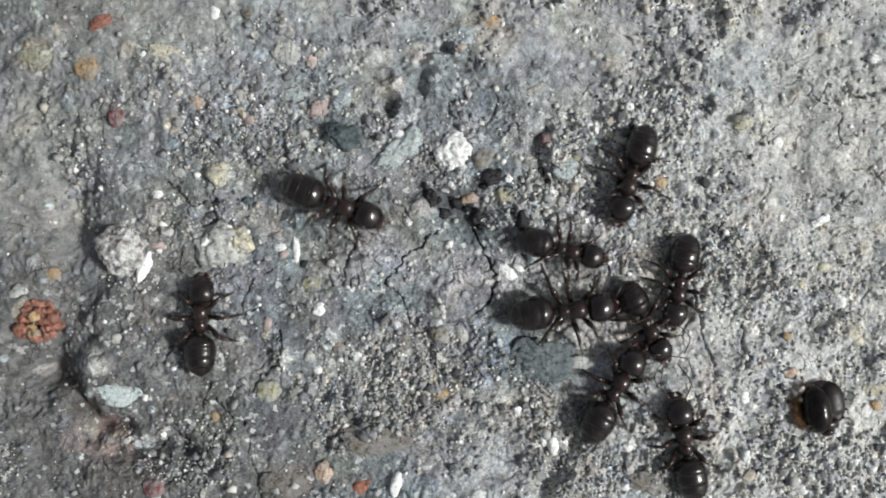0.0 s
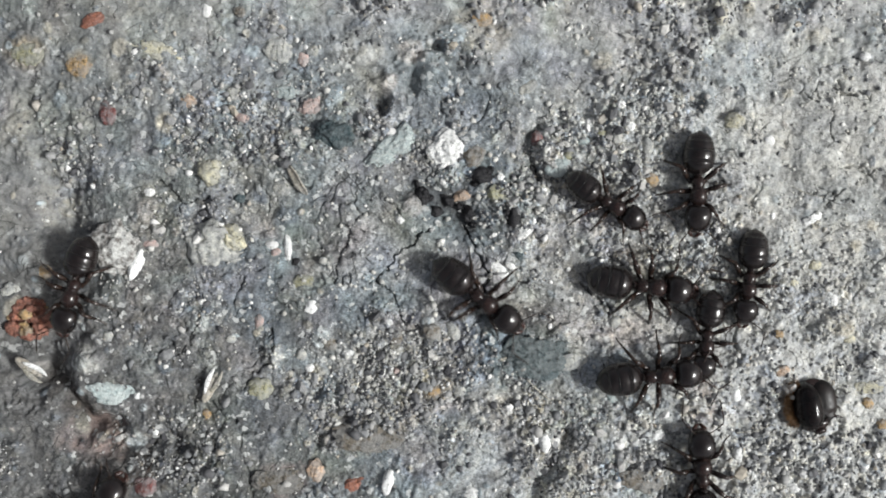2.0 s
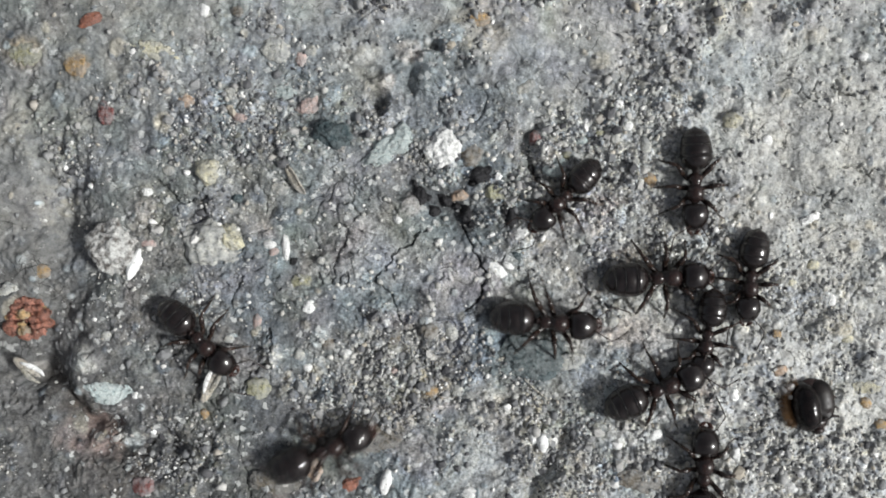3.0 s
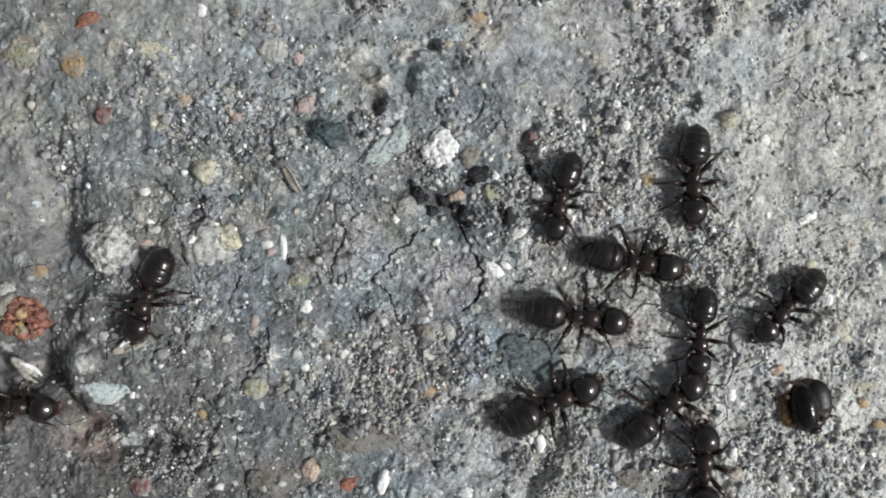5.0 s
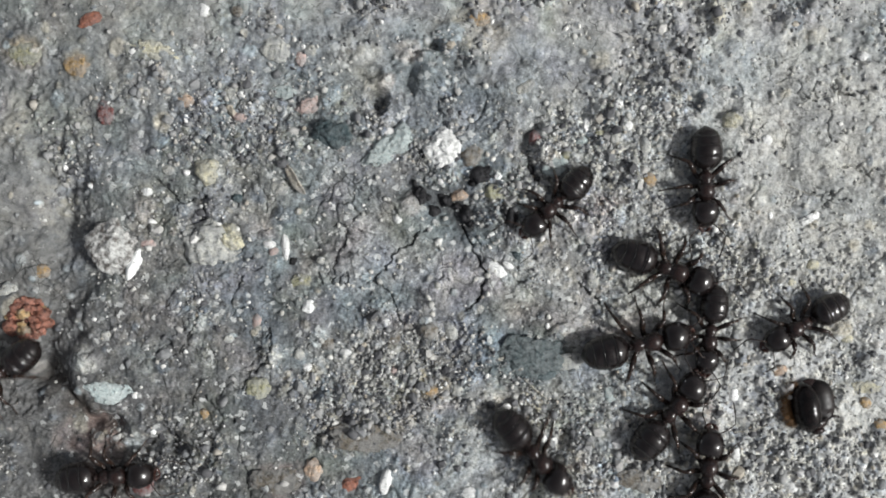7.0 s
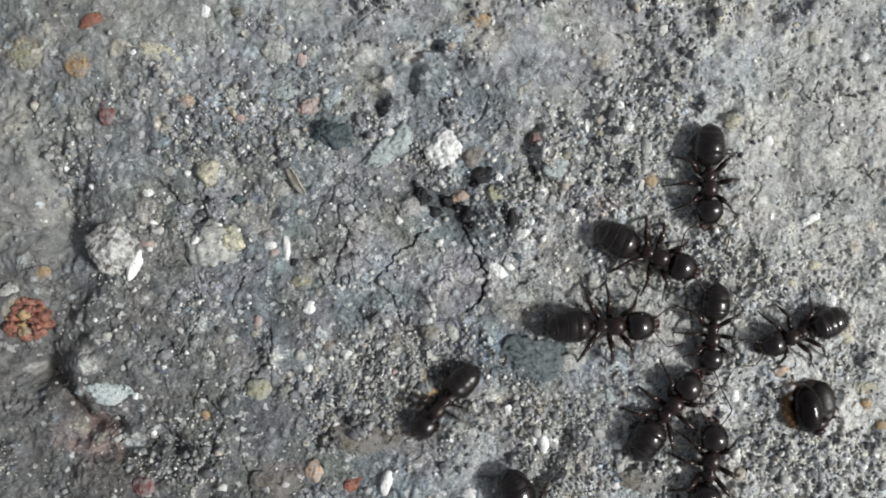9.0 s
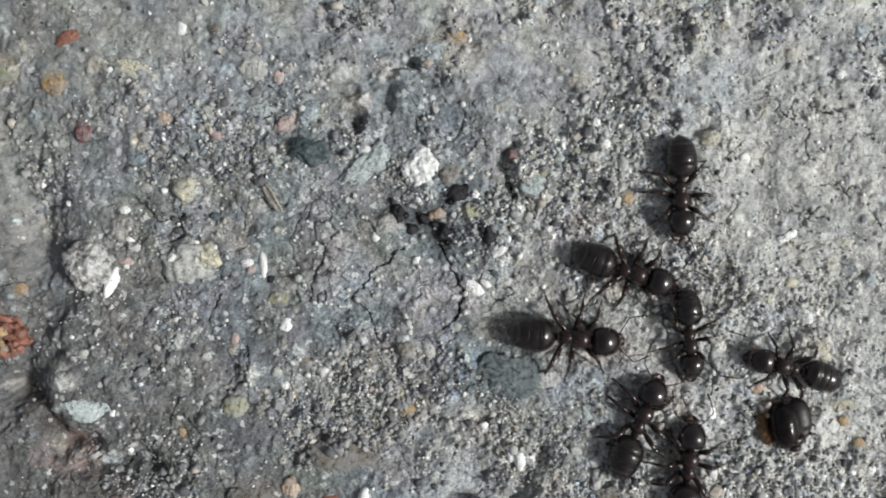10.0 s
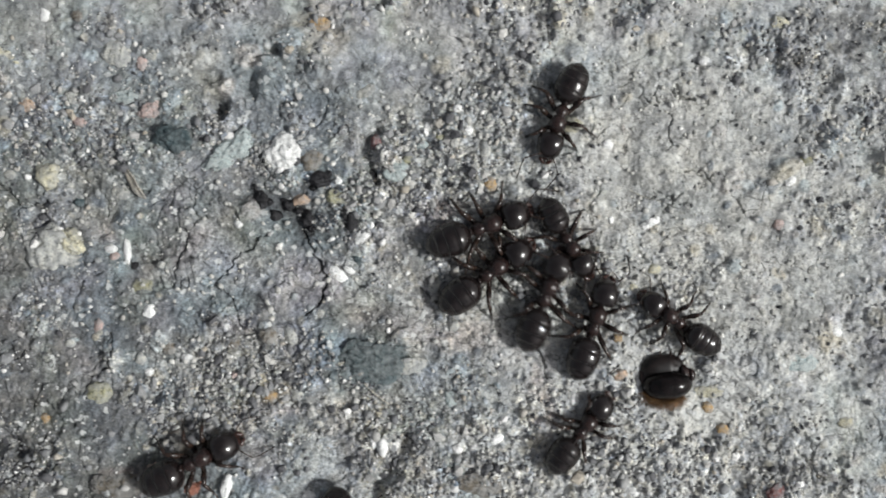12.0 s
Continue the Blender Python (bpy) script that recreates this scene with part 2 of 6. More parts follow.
def blob(x, y, edge, cx, cy, rx, ry, turn=0.0, soft=0.35):
    """1 inside an uneven ellipse, falling to 0 over its soft edge."""
    c, s = math.cos(radians(turn)), math.sin(radians(turn))
    out = np.zeros(x.shape)
    reach = 2.0 * max(rx, ry)
    if x.ndim == 2:  # an even grid: take the window round the blob
        i, j = np.searchsorted(x[0], (cx - reach, cx + reach))
        k, l = np.searchsorted(y[:, 0], (cy - reach, cy + reach))
        near = (slice(k, l), slice(i, j))
    else:
        near = (np.abs(x - cx) < reach) & (np.abs(y - cy) < reach)
    dx, dy = x[near] - cx, y[near] - cy
    r = np.hypot((dx * c + dy * s) / rx, (dy * c - dx * s) / ry) + edge[near]
    out[near] = np.clip((1 + soft - r) / (2 * soft), 0, 1)
    return out


def groove(x, y, line, wide, depth):
    """A groove's depth along a bent line."""
    out = np.zeros(x.shape)
    reach = 4 * np.max(wide)
    ax, ay = np.array(line).T
    near = (x > ax.min() - reach) & (x < ax.max() + reach) & (y > ay.min() - reach) & (y < ay.max() + reach)
    px, py = x[near], y[near]
    best = np.full(px.shape, 99.0)
    for (ax, ay), (bx, by) in zip(line, line[1:]):
        dx, dy = bx - ax, by - ay
        t = np.clip(((px - ax) * dx + (py - ay) * dy) / (dx * dx + dy * dy), 0, 1)
        best = np.minimum(best, np.hypot(px - ax - t * dx, py - ay - t * dy))
    w = wide[near] if isinstance(wide, np.ndarray) else wide
    out[near] = depth * np.exp(-(best / w) ** 2)
    return out


CRACKS, TRENCHES, HOLLOWS, SMOOTH, COARSE, TONE_PATCHES, PALE_PATCHES, SILT = [], [], [], [], [], [], [], []


def crack(line, wide, depth):
    """A fine crack along a bent line, with half its width."""
    CRACKS.append((line, wide, depth))


def trench(line, wide, depth):
    """A broad worn groove."""
    TRENCHES.append((line, wide, depth))


def hollow(x, y, rx, ry, turn, depth):
    HOLLOWS.append((x, y, rx, ry, turn, depth))


def trowelled(x, y, rx, ry, amount):
    """Where the cement skin is smooth."""
    SMOOTH.append((x, y, rx, ry, amount))


def crumbled(x, y, rx, ry, amount):
    """Where the skin is gone and sand lies bare."""
    COARSE.append((x, y, rx, ry, amount))


def silted(x, y, rx, ry, amount):
    """Where a film of fine silt veils the grain."""
    SILT.append((x, y, rx, ry, amount))


# An uneven patch of colour: real stains and stone, in places painted light or shade.
def tone_patch(colour, x, y, rx, ry, turn, amount):
    TONE_PATCHES.append((colour, [(x, y, rx, ry, turn, amount)]))


def crusted(x, y, rx, ry, amount):
    """Where pale quartz grit sticks."""
    PALE_PATCHES.append((x, y, rx, ry, amount))


crack([(0.74, 0.85), (0.95, 0.56), (1.08, 0.2), (1.32, -0.2), (1.48, -0.63), (1.67, -0.93), (1.56, -1.39), (1.54, -1.71), (1.26, -2.1), (0.82, -2.32)], 0.033, 0.5)
crack([(-0.52, 0.78), (-1.06, 0.5), (-1.22, 0.2), (-1.71, 0.02), (-1.87, -0.2), (-2.04, -0.59), (-2.52, -1.02), (-2.63, -1.24), (-2.26, -1.5), (-1.87, -1.89), (-1.74, -2.37), (-1.5, -2.91)], 0.027, 0.32)
crack([(-2.52, -1.02), (-2.91, -1.28)], 0.028, 0.15)
crack([(-4.1, 0.89), (-3.56, 0.89), (-3.02, 0.72)], 0.028, 0.16)
crack([(-3.56, 0.78), (-3.73, 0.24), (-3.99, -0.09)], 0.027, 0.14)
crack([(-4.54, -0.63), (-4.43, -1.06), (-3.99, -1.28)], 0.025, 0.12)
crack([(-10.98, 2.67), (-10.5, 2.3), (-10.03, 1.71), (-9.53, 1.93), (-9.03, 2.02)], 0.039, 0.26)
crack([(-10.03, 1.71), (-10.11, 1.43)], 0.028, 0.15)
crack([(-9.85, -3.45), (-9.53, -2.91), (-9.37, -2.47)], 0.03, 0.18)
crack([(-8.01, -2.26), (-8.07, -1.71), (-7.68, -1.28)], 0.025, 0.14)
crack([(-6.81, -3.45), (-6.6, -3.12), (-6.68, -4.32), (-7.46, -4.75)], 0.028, 0.18)
crack([(-9.09, -5.62), (-8.33, -6.38), (-7.94, -6.6)], 0.032, 0.2)
crack([(9.24, -1.61), (9.5, -2.58), (9.63, -3.45), (10.0, -4.32), (10.11, -4.8)], 0.036, 0.28)
crack([(11.24, -2.91), (11.15, -3.56), (11.31, -4.06), (11.09, -4.43)], 0.043, 0.3)
crack([(5.29, -1.39), (5.66, -1.71), (6.1, -2.15), (6.38, -2.32)], 0.039, 0.25)
crack([(14.24, 2.41), (14.89, 2.08), (15.32, 2.3)], 0.025, 0.12)
crack([(13.37, 1.32), (14.24, 0.89), (15.1, 1.0), (16.19, 0.67)], 0.027, 0.12)
crack([(12.72, 4.14), (13.37, 3.88), (13.91, 3.97)], 0.023, 0.1)
crack([(-6.81, 2.3), (-6.71, 1.97), (-6.81, 1.43)], 0.027, 0.14)
crack([(-1.06, 3.82), (-0.74, 3.49), (-0.48, 3.06)], 0.028, 0.16)
crack([(16.84, 2.41), (17.49, 1.97), (17.71, 1.32)], 0.027, 0.13)
crack([(19.66, -7.57), (20.2, -8.12), (20.35, -8.88)], 0.032, 0.2)
crack([(-9.24, -1.71), (-9.37, -2.32), (-8.98, -2.58)], 0.027, 0.16)
crack([(-8.44, -1.28), (-7.9, -1.61), (-7.64, -1.06)], 0.027, 0.16)
crack([(-8.12, -2.58), (-7.79, -2.26), (-7.36, -2.15)], 0.025, 0.14)
crack([(-6.64, -3.12), (-6.53, -3.67), (-6.81, -4.32), (-7.36, -4.75), (-7.68, -5.4)], 0.028, 0.2)
crack([(-3.99, -0.09), (-4.08, -0.63), (-4.21, -1.28)], 0.027, 0.16)
crack([(-4.8, -0.95), (-4.64, -1.32)], 0.027, 0.16)
crack([(-3.12, -0.3), (-2.65, -0.63)], 0.023, 0.1)
crack([(-8.88, -3.88), (-8.66, -4.32)], 0.027, 0.15)
crack([(-10.39, -4.14), (-9.85, -3.62)], 0.027, 0.16)
crack([(14.17, 6.16), (14.39, 5.73)], 0.027, 0.15)
crack([(14.93, 6.27), (14.97, 6.01), (15.58, 5.88)], 0.03, 0.18)
crack([(14.71, 4.64), (14.82, 4.21)], 0.027, 0.14)
crack([(14.02, 2.15), (14.6, 2.13), (15.32, 1.93)], 0.027, 0.15)
crack([(14.6, 2.13), (14.45, 1.8)], 0.025, 0.12)
crack([(15.15, 3.12), (16.01, 3.19), (16.23, 2.97), (16.41, 2.58)], 0.027, 0.15)
crack([(19.99, -6.92), (20.14, -7.18), (20.35, -7.62), (20.29, -8.05), (20.57, -8.7)], 0.032, 0.22)
crack([(-7.46, -0.85), (-6.81, -0.63), (-6.49, -0.85)], 0.023, 0.12)
trench([(-14.73, 2.63), (-14.84, 1.97), (-14.24, 0.24), (-13.76, -0.85), (-14.58, -2.58), (-15.49, -4.54)], 1.0, 0.6)
trench([(-15.49, -4.54), (-14.67, -5.84), (-13.87, -6.6), (-12.24, -7.36), (-10.5, -7.79)], 0.6, 0.8)
trench([(4.9, -7.14), (4.36, -7.79), (3.49, -8.66), (2.95, -9.96)], 0.36, 0.5)
trench([(1.0, -3.45), (0.35, -4.32), (-0.3, -4.75)], 0.434, 0.14)
trench([(-4.97, -7.36), (-4.21, -6.6), (-3.78, -6.49)], 0.304, 0.22)
trench([(-1.5, 6.1), (-1.35, 6.75), (-0.85, 7.29), (0.02, 7.66)], 0.217, 0.38)
trench([(3.49, 2.95), (3.3, 3.49), (3.21, 4.14), (3.34, 4.41)], 0.26, 0.4)
trench([(-9.85, -0.2), (-9.63, 0.89), (-9.09, 1.22)], 0.195, 0.3)
trench([(-4.86, -6.92), (-5.19, -5.62)], 0.26, 0.15)
hollow(-2.47, 5.6, 0.369, 0.434, 0, 0.8)
hollow(-2.8, 6.68, 0.434, 0.304, 0, 0.3)
hollow(9.57, 5.66, 0.282, 0.434, 0, 0.35)
hollow(10.94, 5.34, 0.477, 0.217, 35, 0.25)
hollow(0.46, 7.07, 0.477, 0.217, 0, 0.4)
hollow(-9.42, 1.32, 0.391, 0.521, 0, 0.3)
hollow(0.46, 1.76, 1.194, 0.868, 0, 0.25)
hollow(-16.14, 0.89, 1.627, 5.642, 0, 0.35)
hollow(-15.71, -7.79, 1.953, 1.953, 0, 0.25)
hollow(-13.54, 5.01, 1.519, 0.868, 0, 0.15)
hollow(14.24, 3.06, 2.821, 2.387, 0, -0.1)
hollow(-0.41, 6.75, 1.194, 0.911, 0, -0.3)
hollow(-0.52, -0.85, 1.627, 1.519, 0, -0.12)
hollow(3.17, -4.54, 1.519, 0.868, 0, -0.18)
hollow(-3.12, -2.84, 1.302, 0.868, 0, -0.12)
hollow(21.25, 8.15, 0.9, 0.35, 20, 0.24)
hollow(20.69, 6.85, 0.5, 0.9, 10, 0.24)
hollow(18.8, 7.28, 0.35, 0.8, 20, 0.24)
hollow(20.02, 4.81, 0.9, 0.3, -30, 0.24)
hollow(17.78, 8.15, 0.3, 0.6, 0, 0.24)
hollow(21.64, 5.61, 0.8, 0.3, 10, 0.24)
hollow(22.29, 3.23, 0.4, 0.8, 0, 0.24)
crack([(15.07, 6.48), (15.12, 6.08), (15.46, 5.89), (15.71, 5.79)], 0.028, 0.19)
crack([(13.84, 5.99), (14.28, 5.64)], 0.028, 0.15)
crack([(14.82, 5.2), (14.72, 4.51), (14.87, 4.11), (14.63, 3.87)], 0.025, 0.17)
crack([(15.07, 3.03), (15.61, 3.13), (16.25, 2.88), (16.5, 3.08)], 0.025, 0.15)
crack([(16.25, 2.88), (16.4, 2.24)], 0.021, 0.12)
crack([(14.68, 2.29), (14.87, 2.14), (14.82, 1.9), (14.58, 1.75)], 0.025, 0.17)
crack([(16.7, 5.2), (17.34, 5.0)], 0.032, 0.15)
crack([(19.95, -7.14), (20.44, -7.39), (20.34, -7.98), (20.54, -8.47), (20.69, -8.67)], 0.025, 0.19)
silted(3.0, 9.6, 26.0, 3.2, 0.6)
silted(-17.2, 1.0, 3.2, 9.0, 0.7)
silted(15.5, 3.6, 4.2, 3.4, 0.45)
silted(21.5, 1.0, 4.0, 11.0, 0.4)
silted(13.6, -6.2, 4.6, 4.0, 0.45)
silted(-14.5, 7.5, 5.0, 4.0, 0.5)
trowelled(14.6, 3.3, 3.4, 2.9, 0.75)
trowelled(17.2, 5.0, 2.4, 2.0, 0.5)
trowelled(-0.52, -1.06, 1.627, 1.627, 0.8)
trowelled(14.02, 3.06, 4.123, 2.604, 0.75)
trowelled(-9.85, -2.58, 3.689, 2.821, 0.45)
trowelled(-3.56, 1.76, 2.604, 1.736, 0.55)
trowelled(16.84, 1.76, 4.34, 3.255, 0.5)
trowelled(3.17, -2.58, 1.302, 1.085, 0.4)
trowelled(-14.84, 8.27, 3.255, 1.736, 0.5)
trowelled(3.82, 7.83, 1.302, 1.085, 0.5)
crumbled(8.59, -0.85, 5.642, 3.255, 0.15)
crumbled(13.37, -4.75, 4.774, 4.34, 0.18)
crumbled(5.77, -6.92, 4.34, 3.472, 0.15)
crumbled(4.69, 2.41, 4.34, 3.038, 0.15)
crumbled(-3.12, -5.19, 3.038, 1.953, 0.5)
crumbled(7.07, 4.58, 2.604, 1.736, 0.55)
crumbled(1.65, 2.41, 2.387, 1.519, 0.4)
crumbled(14.24, -0.63, 2.387, 1.953, 0.5)
crumbled(6.86, -8.22, 3.038, 1.519, 0.45)
crumbled(0.35, 8.27, 3.472, 1.736, 0.25)
crumbled(10.11, 7.62, 3.906, 1.953, 0.15)
crumbled(-10.5, -7.79, 3.472, 1.736, 0.2)
crumbled(-12.5, -8.0, 2.6, 1.6, 0.15)
crumbled(3.82, -7.36, 1.302, 1.302, 0.4)
crumbled(15.54, -7.36, 2.604, 1.953, 0.08)
crumbled(21.61, 7.62, 2.387, 2.604, 0.6)
crumbled(21.0, 3.5, 2.0, 3.5, 0.35)
BLUE_GREY = (0.112, 0.138, 0.155)
tone_patch(BLUE_GREY, 3.17, -4.43, 1.627, 0.868, 5, 0.7)
tone_patch(BLUE_GREY, -4.21, 4.58, 1.194, 0.781, 0, 0.6)
tone_patch(BLUE_GREY, -12.02, -5.19, 2.387, 1.302, 0, 0.45)
tone_patch(BLUE_GREY, -7.9, -7.57, 2.821, 1.302, 10, 0.75)
tone_patch(BLUE_GREY, -3.12, -3.23, 1.519, 1.302, 0, 0.4)
tone_patch(BLUE_GREY, -9.85, 3.93, 1.302, 1.302, 0, 0.4)
tone_patch(BLUE_GREY, -0.52, 2.19, 1.302, 1.302, 0, 0.5)
tone_patch(BLUE_GREY, 6.42, -6.49, 0.564, 1.411, 0, 0.35)
tone_patch(BLUE_GREY, 0.78, -6.92, 2.387, 1.085, 0, 0.4)
tone_patch(BLUE_GREY, -5.51, 7.62, 1.736, 1.519, 0, 0.35)
tone_patch(BLUE_GREY, -0.3, 6.64, 1.194, 0.911, 0, 0.45)
tone_patch(BLUE_GREY, -16.36, -8.22, 1.302, 1.302, 0, 0.7)
# Near-black: soil among the crumbs, elsewhere the shade of recesses painted in.
SOIL_AND_SHADE = (0.03, 0.03, 0.032)
tone_patch(SOIL_AND_SHADE, 1.48, 2.67, 0.651, 0.477, 20, 0.95)
tone_patch(SOIL_AND_SHADE, 0.24, 1.93, 0.781, 0.521, 0, 0.95)
tone_patch(SOIL_AND_SHADE, 0.91, 1.22, 0.477, 0.651, 0, 0.95)
tone_patch(SOIL_AND_SHADE, 2.63, 1.15, 0.304, 0.608, 15, 0.9)
# Shadow beside the red chip, put into the colour.
tone_patch(SOIL_AND_SHADE, 3.49, 2.95, 0.304, 0.521, 0, 0.7)
tone_patch(SOIL_AND_SHADE, -0.85, 2.19, 0.434, 0.738, 0, 0.8)
# Pits and the arc groove: their shade is painted in, over the real relief.
tone_patch(SOIL_AND_SHADE, -2.52, 5.6, 0.391, 0.434, 0, 0.5)
tone_patch(SOIL_AND_SHADE, 0.46, 7.07, 0.564, 0.304, 0, 0.5)
tone_patch(SOIL_AND_SHADE, -1.35, 6.64, 0.217, 0.521, 0, 0.35)
# Groove left of the red chip, its shade put into the colour.
tone_patch(SOIL_AND_SHADE, 3.28, 3.88, 0.26, 0.781, 0, 0.3)
DARK_GREY = (0.075, 0.075, 0.075)
tone_patch(DARK_GREY, -0.3, 2.63, 1.302, 0.868, 0, 0.5)
tone_patch(DARK_GREY, 0.67, -4.32, 0.868, 0.521, 0, 0.5)
tone_patch(DARK_GREY, 4.14, 4.14, 0.434, 1.085, 0, 0.2)
# Left trench: its shade is put into the colour as well.
tone_patch(DARK_GREY, -14.63, 0.24, 0.521, 3.689, 0, 0.5)
tone_patch(DARK_GREY, -14.19, -6.05, 1.085, 0.564, -45, 0.5)
tone_patch(DARK_GREY, 6.42, 2.41, 0.868, 0.868, 0, 0.4)
tone_patch(DARK_GREY, 8.59, 6.97, 0.868, 1.302, 0, 0.35)
tone_patch(DARK_GREY, 21.83, 7.51, 2.387, 2.17, 0, 0.6)
tone_patch(DARK_GREY, 17.71, 7.83, 0.651, 0.542, 0, 0.7)
tone_patch(DARK_GREY, 18.58, 7.18, 0.521, 0.434, 30, 0.7)
tone_patch(DARK_GREY, 20.85, 7.94, 0.868, 0.651, 0, 0.75)
tone_patch(DARK_GREY, 21.83, 6.97, 0.977, 0.542, 20, 0.75)
tone_patch(DARK_GREY, 20.31, 8.92, 0.868, 0.434, 0, 0.7)
tone_patch(DARK_GREY, 22.7, 8.27, 0.651, 0.868, 0, 0.7)
tone_patch(DARK_GREY, 19.88, 4.9, 0.521, 0.391, -30, 0.7)
tone_patch(DARK_GREY, 21.83, 8.7, 0.651, 0.434, 0, 0.7)
tone_patch(DARK_GREY, 22.26, 2.19, 0.542, 0.868, 0, 0.6)
tone_patch(DARK_GREY, 20.75, -1.71, 0.868, 0.26, 0, 0.6)
tone_patch(DARK_GREY, 19.01, -0.95, 1.302, 0.217, 0, 0.6)
tone_patch(DARK_GREY, 18.58, -6.16, 1.085, 0.304, -20, 0.7)
tone_patch(DARK_GREY, 17.06, -6.16, 0.651, 0.26, 0, 0.6)
tone_patch(DARK_GREY, 12.93, 1.11, 0.651, 0.304, -30, 0.6)
tone_patch(DARK_GREY, 12.17, 0.46, 0.391, 0.434, 0, 0.6)
tone_patch(DARK_GREY, 13.8, 0.89, 0.347, 0.26, 0, 0.5)
# Shade of the shallow pit, put into the colour.
tone_patch(DARK_GREY, -2.8, 6.31, 0.651, 1.085, 0, 0.5)
tone_patch(DARK_GREY, -4.86, -7.03, 0.564, 0.391, 0, 0.5)
# Near-black: shade of the left edge painted in, plus one damp patch mid-right.
DIM_BLACK = (0.07, 0.07, 0.068)
tone_patch(DIM_BLACK, -16.9, -5.4, 2.387, 2.821, 0, 0.8)
tone_patch(DIM_BLACK, -16.58, -0.85, 1.953, 2.821, 0, 0.55)
tone_patch(DIM_BLACK, -16.58, 6.97, 2.387, 2.604, 0, 0.35)
tone_patch(DIM_BLACK, 3.17, -3.88, 1.302, 1.519, 0, 0.2)
tone_patch(DIM_BLACK, -16.0, -0.6, 1.5, 4.2, 0, 0.45)
tone_patch(DIM_BLACK, -10.2, -8.9, 4.2, 1.3, 0, 0.4)
tone_patch(DIM_BLACK, -15.6, 8.8, 2.2, 1.2, 0, 0.4)
tone_patch(DIM_BLACK, -13.2, -6.4, 4.6, 3.4, 0, 0.3)
tone_patch(DIM_BLACK, -16.0, -4.2, 1.9, 2.6, 0, 0.8)
DIM_GREY = (0.117, 0.117, 0.115)
# The broad left patches paint the light's fall-off into the concrete.
tone_patch(DIM_GREY, -15.06, 4.36, 5.425, 6.944, 0, 0.85)
tone_patch(DIM_GREY, -15.06, -6.05, 5.642, 5.425, 0, 0.85)
tone_patch(DIM_GREY, 2.52, -5.62, 3.255, 3.906, 0, 0.25)
tone_patch(DIM_GREY, 3.17, -1.71, 1.519, 1.302, 0, 0.35)
SLATE_GREY = (0.123, 0.121, 0.12)
# Lower left darkened too, the weaker light there put into the colour.
tone_patch(SLATE_GREY, -11.8, -6.49, 7.378, 4.991, 0, 0.7)
tone_patch(SLATE_GREY, -15.93, -6.49, 2.821, 4.774, 0, 0.85)
tone_patch(SLATE_GREY, -4.86, -3.88, 4.34, 4.34, 0, 0.2)
# Pale cement; the broad right-hand patches also paint in brighter light from that side.
PALE_CEMENT_LIT = (0.44, 0.445, 0.435)
tone_patch(PALE_CEMENT_LIT, 13.37, -6.49, 5.425, 3.689, 0, 0.95)
tone_patch(PALE_CEMENT_LIT, 16.41, 2.41, 3.689, 7.378, 0, 0.5)
tone_patch(PALE_CEMENT_LIT, 8.59, 3.06, 4.34, 2.604, 0, 0.4)
tone_patch(PALE_CEMENT_LIT, 15.1, 0.46, 7.161, 9.982, 0, 0.85)
tone_patch(PALE_CEMENT_LIT, 6.42, 4.58, 1.953, 1.519, 0, 0.5)
tone_patch(PALE_CEMENT_LIT, 2.52, -0.63, 1.519, 0.868, 0, 0.4)
tone_patch(PALE_CEMENT_LIT, 15.54, -7.79, 5.208, 3.906, 0, 0.6)
tone_patch(PALE_CEMENT_LIT, 6.64, 4.36, 2.387, 1.519, 0, 0.6)
tone_patch(PALE_CEMENT_LIT, 20.96, 0.46, 5.642, 10.85, 0, 0.7)
tone_patch(PALE_CEMENT_LIT, 5.77, 8.05, 13.02, 3.255, 0, 0.42)
tone_patch(PALE_CEMENT_LIT, 6.86, -8.22, 5.642, 2.604, 0, 0.35)
SANDY = (0.38, 0.37, 0.34)
tone_patch(SANDY, -0.52, -1.06, 1.519, 1.432, 0, 0.4)
tone_patch(SANDY, 14.02, 3.28, 3.689, 2.387, 0, 0.55)
tone_patch(SANDY, 15.1, -1.71, 2.387, 3.038, 0, 0.35)
tone_patch(SANDY, 16.84, 1.76, 3.472, 3.255, 0, 0.4)
tone_patch(SANDY, 3.0, -5.7, 2.1, 0.8, 0, 0.7)
tone_patch(SANDY, 6.86, -2.15, 1.953, 0.868, 0, 0.3)
tone_patch(SANDY, 13.8, -8.44, 2.604, 1.302, 0, 0.3)
tone_patch(SANDY, -15.71, 1.76, 1.302, 3.472, 0, 0.3)
tone_patch(SANDY, 19.88, -2.37, 2.821, 4.34, 0, 0.25)
tone_patch(SANDY, -2.3, -4.7, 2.4, 1.7, 0, 0.35)
GREEN_TINT = (0.19, 0.225, 0.19)
tone_patch(GREEN_TINT, -5.1, 0.7, 1.1, 0.9, 0, 0.45)
tone_patch(GREEN_TINT, -5.6, -2.0, 0.8, 0.6, 0, 0.3)
COOL_GREY = (0.245, 0.27, 0.278)
tone_patch(COOL_GREY, -5.5, 5.6, 9.0, 3.2, 0, 0.45)
PALE_SILT = (0.54, 0.54, 0.52)
tone_patch(PALE_SILT, 12.4, -6.0, 4.0, 3.4, 0, 0.5)
tone_patch(PALE_SILT, 2.4, -8.4, 3.0, 2.0, 0.2, 0.4)
# More of the lower left's weaker light, painted in.
tone_patch(DIM_GREY, -14.6, -7.4, 3.2, 2.4, 0.2, 0.45)
tone_patch(PALE_SILT, -3.0, -5.2, 2.6, 1.6, 0.3, 0.25)
